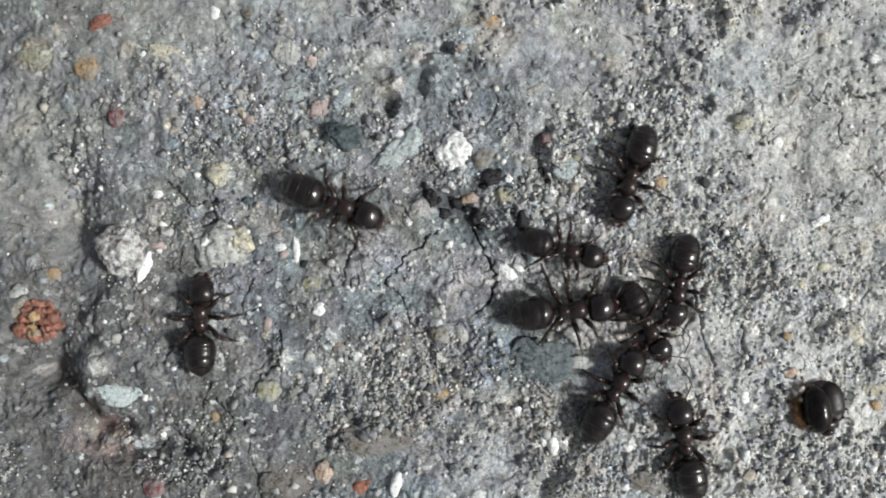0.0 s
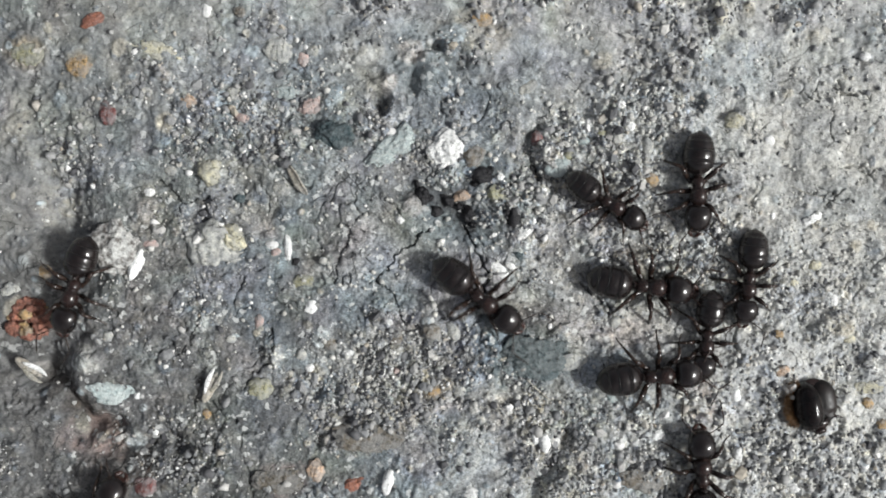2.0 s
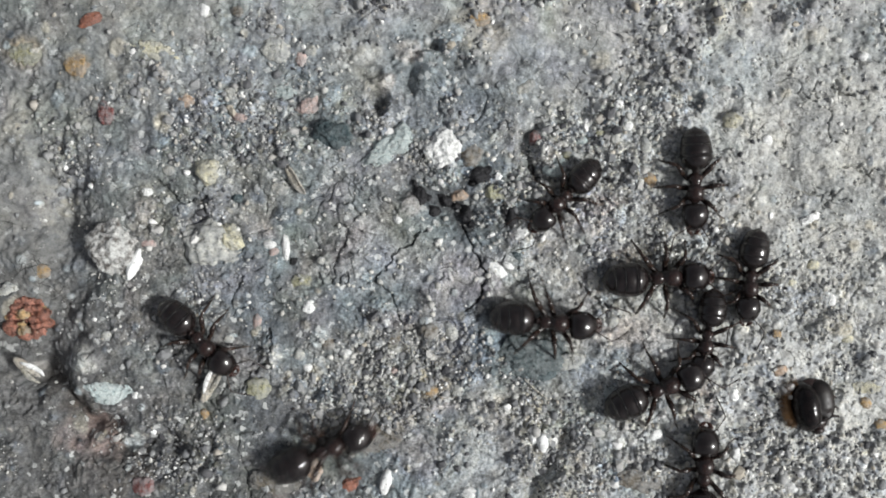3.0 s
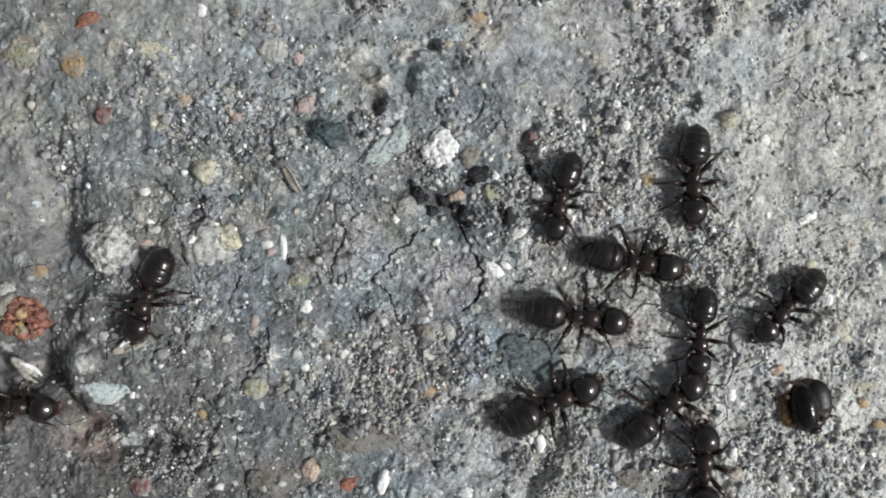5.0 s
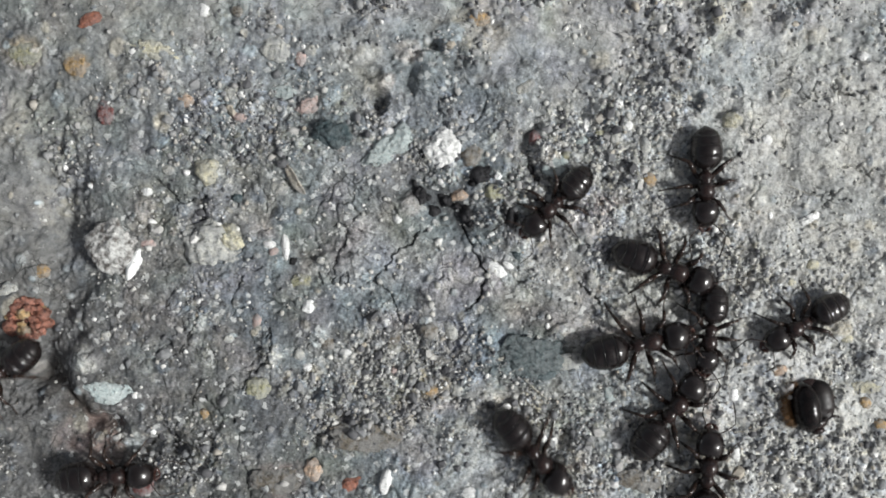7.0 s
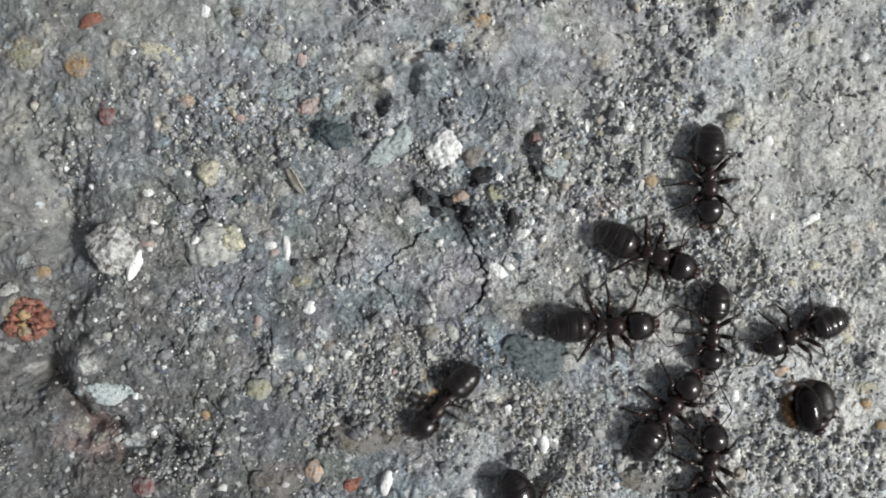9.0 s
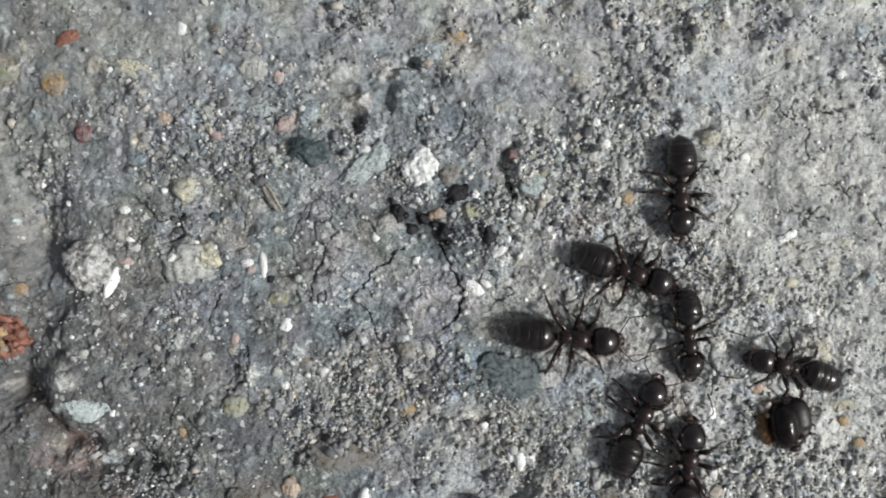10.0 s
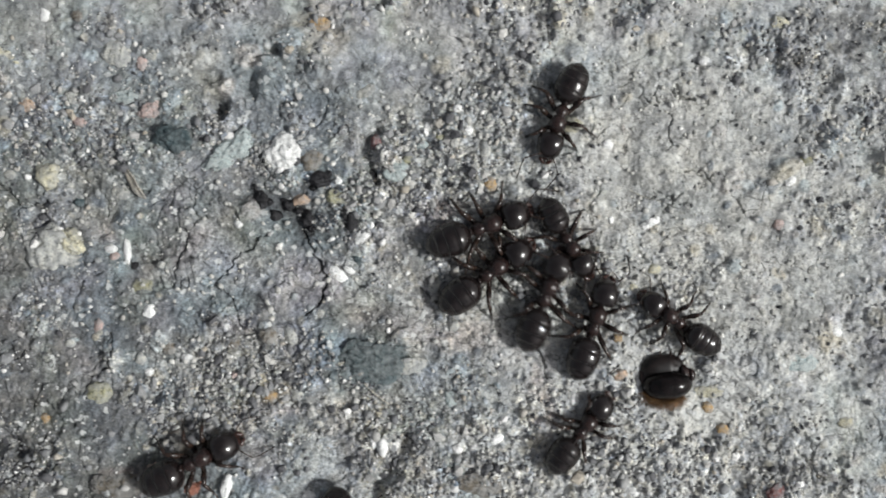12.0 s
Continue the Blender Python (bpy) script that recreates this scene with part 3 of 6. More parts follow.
OCHRE_TINT = (0.34, 0.27, 0.16)
tone_patch(OCHRE_TINT, -0.3, -5.29, 0.781, 0.434, 0, 0.5)
tone_patch(OCHRE_TINT, -13.97, 7.14, 0.521, 0.477, 0, 0.6)
tone_patch(OCHRE_TINT, -16.14, 7.51, 0.738, 0.521, 0, 0.5)
tone_patch(OCHRE_TINT, 1.43, 8.59, 1.302, 0.868, 0, 0.35)
tone_patch(OCHRE_TINT, -2.91, -7.14, 1.302, 0.564, 0, 0.35)
tone_patch(OCHRE_TINT, 11.63, -0.63, 0.651, 0.868, 0, 0.2)
PINK_TINT = (0.32, 0.23, 0.21)
tone_patch(PINK_TINT, 9.9, -5.62, 0.477, 1.953, 0, 0.35)
BROWN_DIRT = (0.07, 0.058, 0.05)
tone_patch(BROWN_DIRT, -14.3, -6.1, 1.5, 0.55, -42, 0.8)
tone_patch(BROWN_DIRT, -12.6, -7.4, 1.4, 0.5, -20, 0.6)
tone_patch(BROWN_DIRT, -12.4, -8.8, 1.6, 0.9, 0, 0.5)
tone_patch(PINK_TINT, -13.7, -7.3, 1.3, 0.8, 0, 0.4)
tone_patch(PINK_TINT, 7.07, -3.23, 1.302, 0.564, 0, 0.25)
tone_patch(PINK_TINT, 6.21, 1.54, 0.868, 0.564, 0, 0.4)
tone_patch(PINK_TINT, -6.16, -8.77, 0.868, 0.521, 0, 0.5)
BLUE_SLATE = (0.11, 0.142, 0.155)
tone_patch(BLUE_SLATE, 3.17, -4.32, 1.606, 1.085, 5, 0.8)
tone_patch(BLUE_SLATE, 5.66, -6.05, 1.085, 1.302, 0, 0.45)
tone_patch(BLUE_SLATE, -3.99, 4.54, 0.998, 0.651, 0, 0.4)
tone_patch(BLUE_SLATE, 7.29, -5.62, 0.868, 1.085, 20, 0.3)
tone_patch(BLUE_SLATE, 15.54, 1.76, 1.302, 0.868, 0, 0.3)
tone_patch(BLUE_SLATE, -0.3, 6.71, 1.085, 0.781, 0, 0.35)
# dark blotches at the upper right
BLOTCH_GREY = (0.09, 0.09, 0.092)
tone_patch(BLOTCH_GREY, 16.84, 8.7, 1.302, 0.651, 10, 0.45)
tone_patch(BLOTCH_GREY, 22.05, 8.27, 1.519, 1.085, 0, 0.6)
tone_patch(BLOTCH_GREY, 20.31, 8.7, 1.085, 0.564, 0, 0.5)
tone_patch(BLOTCH_GREY, 19.66, 7.18, 0.781, 0.608, 30, 0.5)
crusted(5.2, 3.7, 2.3, 1.7, 0.75)
crusted(14.3, -0.6, 1.9, 2.1, 0.75)
crusted(9.03, -0.2, 6.51, 4.123, 0.25)
crusted(13.37, -5.4, 4.991, 4.557, 0.32)
crusted(4.69, 2.63, 4.774, 2.821, 0.25)
crusted(14.45, 5.23, 3.472, 3.472, 0.2)
crusted(-1.39, 0.46, 7.812, 3.472, 0.12)
crusted(14.02, -0.63, 1.519, 1.736, 0.9)
crusted(7.07, 4.69, 1.302, 1.085, 0.9)
crusted(13.15, 1.54, 0.868, 0.868, 0.6)
crusted(5.99, 5.45, 1.953, 0.434, 0.6)
crusted(15.1, -3.02, 1.302, 1.736, 0.5)
crusted(-3.12, -4.32, 1.953, 0.868, 0.5)
crusted(2.08, -0.85, 0.868, 0.477, 0.6)
crusted(4.9, 8.27, 0.651, 0.521, 0.7)
crusted(2.52, -5.62, 1.302, 0.521, 0.5)
crusted(12.72, -8.44, 1.736, 0.868, 0.4)
crusted(4.69, 3.71, 1.085, 0.651, 0.6)
crusted(20.75, 4.58, 1.302, 0.868, 0.6)
crusted(-4.86, 6.53, 1.519, 1.085, 0.4)
crusted(-12.56, -0.63, 1.085, 0.868, 0.8)
crusted(19.66, -0.85, 1.953, 1.302, 0.4)


def swell(x, y):
    """The slow rise and fall of the surface."""
    return 0.2 * lattice(11, x, y, 5.0) + 0.2 * lattice(12, x, y, 2.1)


def rolling(x, y):
    """The rise and fall with its pits and trenches."""
    edge = ragged(x, y)
    z = swell(x, y)
    for cx, cy, rx, ry, turn, depth in HOLLOWS:
        z = z - depth * blob(x, y, edge, cx, cy, rx, ry, turn, 0.5)
    bent_x, bent_y = x + 0.35 * lattice(16, x, y, 1.1) + 0.15 * lattice(18, x, y, 0.4), y + 0.35 * lattice(17, x, y, 1.1) + 0.15 * lattice(19, x, y, 0.4)
    for line, wide, depth in TRENCHES:
        z = z - groove(bent_x, bent_y, line, wide, depth)
    return z


def gritty(x, y):
    """How much loose grit lies on the surface, from 0 (trowelled cement) to 1."""
    edge = ragged(x, y)
    g = 0.26 + 0.6 * lattice(21, x, y, 2.6) + 0.5 * lattice(22, x, y, 1.0)
    for cx, cy, rx, ry, amount in SMOOTH:
        g = g - amount * blob(x, y, edge, cx, cy, rx, ry, 0, 0.5)
    for cx, cy, rx, ry, amount in COARSE:
        g = g + amount * blob(x, y, edge, cx, cy, rx, ry, 0, 0.5)
    return np.clip(g, 0.0, 1.0)


def silt(x, y):
    """How much fine silt veils the grain, from 0 to 1."""
    edge, out = ragged(x, y), np.zeros(x.shape)
    for cx, cy, rx, ry, amount in SILT:
        out = np.maximum(out, amount * blob(x, y, edge, cx, cy, rx, ry, 0, 0.45))
    return out


def aggregate(count):
    """Rounded bits of rock showing through the cement: place, half sizes, turn, rise and colour."""
    rng = random.Random(77)
    shades = [(0.42, 0.45, 0.45), (0.34, 0.39, 0.41), (0.44, 0.41, 0.34), (0.2, 0.22, 0.24), (0.5, 0.5, 0.47), (0.3, 0.29, 0.25), (0.38, 0.36, 0.34), (0.14, 0.16, 0.18)]
    out = []
    for k in range(count):
        size = 0.13 * (0.6 / 0.13) ** (rng.random() ** 2.0)
        out.append((rng.uniform(-19, 25), rng.uniform(-11, 11), size, size * rng.uniform(0.55, 0.95), rng.uniform(0, 180), 0.05 + 0.16 * size, rng.choice(shades)))
    return out


AGGREGATE = aggregate(420)


def frayed(x, y):
    """The plan bent a little, so that grains are not round."""
    return x + 0.07 * lattice(68, x, y, 0.3) + 0.04 * lattice(70, x, y, 0.12), y + 0.07 * lattice(69, x, y, 0.3) + 0.04 * lattice(71, x, y, 0.12)


def creases(x, y):
    """Where the cement skin has crazed: wandering hair lines of two sizes that open and close, from 0 to 1."""
    wx, wy = x + 0.35 * lattice(81, x, y, 0.6) + 0.1 * lattice(82, x, y, 0.2), y + 0.35 * lattice(83, x, y, 0.6) + 0.1 * lattice(84, x, y, 0.2)
    out = np.zeros(x.shape)
    for seed, cell, wide in ((85, 1.5, 0.035), (87, 0.8, 0.055)):
        line = np.exp(-(lattice(seed, wx, wy, cell) / wide) ** 2)
        out = np.maximum(out, line * np.clip(2.2 * lattice(seed + 1, x, y, 1.3), 0, 1))
    return out


def height(x, y):
    g, clear = gritty(x, y), 1 - 0.75 * silt(x, y)
    z = rolling(x, y) + 0.1 * lattice(13, x, y, 0.85) + (0.03 + 0.05 * g) * lattice(14, x, y, 0.33) + clear * ((0.022 + 0.03 * g) * lattice(15, x, y, 0.13) + (0.01 + 0.016 * g) * lattice(20, x, y, 0.08))
    # crumbly lumps with creases between them
    wx, wy = x + 0.3 * lattice(61, x, y, 0.7) + 0.1 * lattice(66, x, y, 0.25), y + 0.3 * lattice(62, x, y, 0.7) + 0.1 * lattice(67, x, y, 0.25)
    z = z + (0.07 + 0.13 * g) * np.abs(lattice(63, wx, wy, 0.8)) + (0.03 + 0.05 * g) * clear * np.abs(lattice(64, wx, wy, 0.34)) + (0.02 + 0.025 * g) * clear * np.abs(lattice(65, wx, wy, 0.15))
    # sand grains bound in the cement
    fx, fy = frayed(x, y)
    z = z + (0.05 + 0.3 * g) * 0.36 * bedded(31, fx, fy, 0.36)[0] + (0.14 + 0.36 * g) * clear * 0.19 * bedded(32, fx, fy, 0.19)[0]
    # aggregate standing a little proud of the cement
    less = ragged(x, y) * 0.7
    for cx, cy, rx, ry, turn, rise, colour in AGGREGATE:
        if x.ndim == 2:
            i, j = np.searchsorted(x[0], (cx - 2 * rx, cx + 2 * rx))
            k, l = np.searchsorted(y[:, 0], (cy - 2 * rx, cy + 2 * rx))
            here = (slice(k, l), slice(i, j))
        else:
            here = np.flatnonzero((np.abs(x - cx) < 2 * rx) & (np.abs(y - cy) < 2 * rx))
        if x[here].size:
            z[here] += rise * blob(x[here], y[here], less[here], cx, cy, rx, ry, turn, 0.45)
    z = z - 0.1 * (1 - 0.7 * g) * np.clip(clear * 1.5 - 0.5, 0, 1) * creases(x, y)
    bend_x = x + 0.05 * lattice(41, x, y, 0.5) + 0.07 * lattice(43, x, y, 0.2) + 0.05 * lattice(46, x, y, 0.09)
    bend_y = y + 0.05 * lattice(42, x, y, 0.5) + 0.07 * lattice(44, x, y, 0.2) + 0.05 * lattice(47, x, y, 0.09)
    thin = 1 + 0.6 * lattice(45, x, y, 0.5)
    for line, wide, depth in CRACKS:
        z = z - groove(bend_x, bend_y, line, wide * thin, depth)
    return z


def paint(x, y):
    """The stone's own colour, cement with aggregate of other rock showing through, plus light and shade painted in by
    patches.
    """
    edge = ragged(x, y)
    base = np.stack([np.full(x.shape, v) for v in (0.25, 0.262, 0.263)], -1)
    wx, wy = x + 0.8 * lattice(54, x, y, 1.5), y + 0.8 * lattice(55, x, y, 1.5)
    shade = 1 + 0.2 * lattice(51, wx, wy, 4.0) + 0.32 * lattice(52, wx, wy, 1.5) + 0.32 * lattice(56, wx, wy, 0.6)
    hue = lattice(57, wx, wy, 1.9)[..., None] * np.array([0.1, 0.03, -0.13]) + lattice(59, wx, wy, 1.2)[..., None] * np.array([-0.07, 0.045, 0.02])
    base = base * shade[..., None] * (1 + hue)
    vary = 0.8 + 0.4 * lattice(53, x, y, 0.5) + 0.25 * lattice(58, x, y, 0.2)
    for colour, places in TONE_PATCHES:
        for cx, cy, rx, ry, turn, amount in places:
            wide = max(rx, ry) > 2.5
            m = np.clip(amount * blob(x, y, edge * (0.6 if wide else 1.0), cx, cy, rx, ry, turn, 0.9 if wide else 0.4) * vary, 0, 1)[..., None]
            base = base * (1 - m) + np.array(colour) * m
    less = edge * 0.7
    for cx, cy, rx, ry, turn, rise, colour in AGGREGATE:
        i, j = np.searchsorted(x[0], (cx - 2 * rx, cx + 2 * rx))
        k, l = np.searchsorted(y[:, 0], (cy - 2 * rx, cy + 2 * rx))
        part_of = (slice(k, l), slice(i, j))
        m = np.clip(0.8 * blob(x[part_of], y[part_of], less[part_of], cx, cy, rx, ry, turn, 0.2) * vary[part_of], 0, 1)[..., None]
        base[part_of] = base[part_of] * (1 - m) + np.array(colour) * m
    # each bound grain has a shade of its own, more plainly where the cement skin is gone
    g = gritty(x, y)
    fx, fy = frayed(x, y)
    clear = 1 - 0.8 * silt(x, y)
    for seed, cell, amount in ((31, 0.36, (0.06 + 0.8 * g) * (0.4 + 0.6 * clear)), (32, 0.19, (0.22 + 0.7 * g) * clear)):
        stands, own = bedded(seed, fx, fy, cell)
        shade = np.interp(own, (0.0, 0.1, 0.25, 0.6, 0.85, 0.93, 1.0), (0.46, 0.68, 0.9, 1.03, 1.2, 1.5, 2.2))
        warm = np.sin(own * 91.0)[..., None] * np.array([0.07, 0.02, -0.09])
        m = (np.clip(stands * 5.0, 0, 1) * amount)[..., None]
        base = base * (1 - m + m * shade[..., None] * (1 + warm))
    base = base * (1 - 0.45 * (1 - 0.7 * g) * np.clip(clear * 1.5 - 0.5, 0, 1) * creases(x, y))[..., None]  # darker along the hair lines
    return np.clip(base, 0.01, 0.85)


def spread(low, high, step, far):
    """Even steps from low to high, then longer and longer ones out to far."""
    inner = np.arange(low, high + step / 2, step)
    out, gap = [], step
    p = 0.0
    while p < far:
        gap *= 1.6
        p += gap
        out.append(p)
    out = np.array(out)
    return np.concatenate([(low - out)[::-1], inner, inner[-1] + out])


def concrete():
    xs, ys = spread(-19.5, 25.5, 0.034, 60000.0), spread(-11.3, 11.3, 0.034, 60000.0)
    x, y = np.meshgrid(xs, ys)
    # far from the ants the sheet evens out
    out = np.maximum(np.maximum(-19.5 - x, x - 25.5), np.maximum(-11.3 - y, y - 11.3))
    near = np.clip(1 - out / 6.0, 0, 1)
    z = height(x, y) * near
    nx, ny = len(xs), len(ys)
    mesh = bpy.data.meshes.new("ground")
    mesh.vertices.add(nx * ny)
    mesh.vertices.foreach_set("co", (np.stack([x, y, z], -1) * MM).astype(np.float32).ravel())
    first = (np.arange(ny - 1)[:, None] * nx + np.arange(nx - 1)).ravel()
    quads = np.stack([first, first + 1, first + nx + 1, first + nx], -1)
    mesh.loops.add(quads.size)
    mesh.loops.foreach_set("vertex_index", quads.ravel().astype(np.int32))
    mesh.polygons.add(len(quads))
    mesh.polygons.foreach_set("loop_start", np.arange(0, quads.size, 4, dtype=np.int32))
    mesh.polygons.foreach_set("use_smooth", np.ones(len(quads), dtype=bool))
    mesh.update()
    tint = mesh.attributes.new("tint", "FLOAT_COLOR", "POINT")
    even = np.array([0.27, 0.275, 0.275])
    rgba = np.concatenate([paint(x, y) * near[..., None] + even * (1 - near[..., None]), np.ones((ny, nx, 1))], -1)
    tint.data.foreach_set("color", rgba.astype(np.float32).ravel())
    mesh.attributes.new("grit", "FLOAT", "POINT").data.foreach_set("value", (gritty(x, y) * near).astype(np.float32).ravel())
    mesh.attributes.new("silt", "FLOAT", "POINT").data.foreach_set("value", (silt(x, y) * near).astype(np.float32).ravel())
    mesh.materials.append(CONCRETE)
    return tagged(new("ground", mesh), "weathered grey concrete with fine cracks and embedded sand", "ground", kind="structure")


ground = concrete()


def level(x, y):
    return float(height(np.array([x]), np.array([y]))[0])


ICO = bmesh.new()
bmesh.ops.create_icosphere(ICO, subdivisions=1, radius=1.0)
ICO_CO = np.array([v.co[:] for v in ICO.verts])
ICO_TRI = np.array([[v.index for v in f.verts] for f in ICO.faces])


def scatter(name, label, count, seed, small, large, want, material=SAND):
    """Loose grains as one mesh: angular, of many sizes, lying where want() is high."""
    rng = np.random.RandomState(seed)
    x, y = rng.uniform(-19.3, 25.3, count * 5), rng.uniform(-11.1, 11.1, count * 5)
    keep = rng.rand(count * 5) < want(x, y)
    x, y = x[keep][:count], y[keep][:count]
    n = len(x)
    size = small * (large / small) ** (rng.rand(n) ** 2.2)
    z = height(x, y) + size * rng.uniform(-0.25, 0.35, n)
    turns = rng.randn(n, 4)
    turns /= np.linalg.norm(turns, axis=1)[:, None]
    a, b, c, d = turns.T
    spin = np.stack([
        np.stack([1 - 2 * (c * c + d * d), 2 * (b * c - a * d), 2 * (b * d + a * c)], -1),
        np.stack([2 * (b * c + a * d), 1 - 2 * (b * b + d * d), 2 * (c * d - a * b)], -1),
        np.stack([2 * (b * d - a * c), 2 * (c * d + a * b), 1 - 2 * (b * b + c * c)], -1)], -2)
    shape = ICO_CO[None] * rng.uniform(0.55, 1.3, (n, len(ICO_CO), 1)) * (size[:, None] * rng.uniform(0.55, 1.15, (n, 3)))[:, None, :]
    co = np.einsum("nij,nkj->nki", spin, shape) + np.stack([x, y, z], -1)[:, None, :]
    tri = (ICO_TRI[None] + (np.arange(n) * len(ICO_CO))[:, None, None]).reshape(-1, 3)
    mesh = bpy.data.meshes.new(name)
    mesh.vertices.add(n * len(ICO_CO))
    mesh.vertices.foreach_set("co", (co * MM).astype(np.float32).ravel())
    mesh.loops.add(tri.size)
    mesh.loops.foreach_set("vertex_index", tri.ravel().astype(np.int32))
    mesh.polygons.add(len(tri))
    mesh.polygons.foreach_set("loop_start", np.arange(0, tri.size, 3, dtype=np.int32))
    mesh.update()
    mesh.materials.append(material)
    return tagged(new(name, mesh), label, "sand", kind="stuff")


scatter("sand", "loose grey and white sand grains lying on the concrete", 26000, 3, 0.03, 0.12, lambda x, y: (0.03 + 0.95 * gritty(x, y) ** 1.6) * (1 - 0.85 * silt(x, y)))
scatter("grit", "coarser angular grit bedded in the concrete", 1100, 4, 0.1, 0.25, lambda x, y: 0.04 + 0.8 * gritty(x, y) ** 2)


def pale_places(x, y):
    edge, out = ragged(x, y), np.zeros(x.shape)
    for cx, cy, rx, ry, amount in PALE_PATCHES:
        out = np.maximum(out, amount * blob(x, y, edge, cx, cy, rx, ry, 0, 0.6))
    return out


scatter("pale_grit", "pale sugary quartz grit crusted on the concrete", 6000, 8, 0.04, 0.17, pale_places, PALE_SAND)


def grain_shapes(count):
    shapes = []
    for k in range(count):
        rng = np.random.RandomState(100 + k)
        co = ICO_CO * rng.uniform(0.7, 1.2, (len(ICO_CO), 1)) * rng.uniform(0.65, 1.2, (1, 3)) * MM
        mesh = bpy.data.meshes.new("grain")
        mesh.from_pydata(co.tolist(), [], ICO_TRI.tolist())
        mesh.materials.append(GRAIN)
        shapes.append(mesh)
    return shapes


# ---- pebbles set in the concrete ----
def pebble(x, y, long, wide, turn, rise, material, label, seed, jagged=1.0):
    """One worn, angular pebble, half bedded in the cement."""
    bm = bmesh.new()
    bmesh.ops.create_icosphere(bm, subdivisions=5 if long > 1.2 else 4 if long > 0.6 else 3, radius=1.0)
    rng = np.random.RandomState(seed)
    way = rng.randn(13, 3)
    way /= np.linalg.norm(way, axis=1)[:, None]
    cut = rng.uniform(0.78, 0.99, 13) if jagged < 1.4 else rng.uniform(0.66, 0.96, 13)
    co = np.array([v.co[:] for v in bm.verts])
    facing = np.clip(co @ way.T, 1e-3, None)
    r = 1.0 / (np.sum(np.where(facing > 0.05, (facing / cut) ** 9, 0), 1) + 1.0) ** (1 / 9)
    for v, k in zip(bm.verts, r):  # worn but uneven
        bump = 0.22 * noise.noise(v.co * 1.9 + Vector((seed, 0, 0))) + 0.14 * noise.noise(v.co * 4.5 + Vector((0, seed, 0))) + 0.05 * noise.noise(v.co * 10.0 + Vector((0, 0, seed))) + 0.015 * noise.noise(v.co * 22.0)
        v.co = v.co * (float(k) * 1.12 + bump * min(jagged, 1.2))
        v.co = Vector((v.co.x * long / 2, v.co.y * wide / 2, v.co.z * rise)) * MM
    for f in bm.faces:
        f.smooth = True
    mesh = bpy.data.meshes.new("pebble")
    bm.to_mesh(mesh)
    bm.free()
    mesh.materials.append(material)
    ob = new("pebble", mesh)
    ob.matrix_basis = pose(x * MM, y * MM, (level(x, y) - 0.3 * rise) * MM, 0, 0, turn)
    return tagged(ob, label, "pebble", "pebbles set in the concrete")


pebble(-9.85, 5.66, 0.82, 0.592, 20, 0.2, PEACH, "small peach-coloured pebble set in the concrete", 1)
pebble(-12.93, 5.23, 0.684, 0.957, 0, 0.22, RED, "dark red stone chip lying on the concrete", 2)
pebble(-7.73, 5.01, 0.684, 0.387, -15, 0.14, PINK, "pink stone chip bedded in the concrete", 3)
pebble(-5.03, 5.56, 1.23, 0.638, 20, 0.22, PINK, "pink stone chip bedded in the concrete", 4)
pebble(-8.01, 5.99, 0.638, 0.638, 0, 0.18, PALE, "pale grey mottled pebble bedded in the concrete", 5)
pebble(-4.1, 4.4, 1.65, 1.2, -15, 0.4, SLATE, "dark blue slate stone flush with the concrete", 6, 1.35)
pebble(-2.1, 3.8, 2.1, 1.0, 28, 0.4, GREEN, "grey-green stone showing through the cement", 7, 1.35)
pebble(-1.5, 4.25, 0.85, 1.0, 0, 0.42, GREEN, "grey-green stone showing through the cement", 8)
pebble(-9.0, 3.0, 0.95, 0.98, 20, 0.4, CREAM, "cream yellow pebble bedded in the concrete", 9)
pebble(-6.23, 2.37, 0.729, 0.684, 0, 0.2, PALE, "pale grey mottled pebble bedded in the concrete", 10)
pebble(-0.02, 3.86, 1.5, 1.32, -20, 0.46, CHALK, "bright white quartz pebble in the grey concrete", 11, 1.35)
pebble(1.11, 3.6, 1.003, 0.911, 0, 0.28, BROWN, "dull grey-brown stone covered with cement dust", 12)
pebble(-8.85, 0.2, 2.3, 1.75, -12, 0.5, PALE, "pale grey mottled pebble bedded in the concrete", 13, 1.6)
pebble(-8.2, 0.35, 1.3, 1.0, -35, 0.5, CREAM, "cream yellow pebble bedded in the concrete", 41, 1.2)
pebble(-6.01, 0.09, 0.319, 0.957, 4, 0.18, CHALK, "bright white quartz pebble in the grey concrete", 18)
pebble(-6.47, -0.11, 0.41, 0.319, 30, 0.16, PINK, "pink stone chip bedded in the concrete", 19)
pebble(-6.64, 0.15, 0.547, 0.365, 0, 0.12, CHALK, "bright white quartz pebble in the grey concrete", 20)
pebble(-5.73, -0.46, 0.365, 0.319, 0, 0.15, BLACK, "black crumb of soil darkening a hollow", 21, 1.5)
pebble(-12.55, -0.05, 1.95, 2.15, 15, 0.42, MOTTLED, "round white stone with dark mottles in a hollow", 22, 1.1)
pebble(-11.82, -0.6, 0.55, 1.5, -28, 0.4, CHALK, "bright white quartz pebble in the grey concrete", 25)
pebble(-13.97, 7.07, 0.957, 0.866, 0, 0.18, OCHRE, "small ochre orange pebble in the concrete", 27)
pebble(-16.04, 7.51, 1.23, 0.82, 0, 0.14, OLIVE, "olive yellow pebble worn smooth in the concrete", 28)
pebble(-13.43, 8.75, 0.957, 0.456, 20, 0.14, RUST, "rust red stone chip in the concrete", 29)
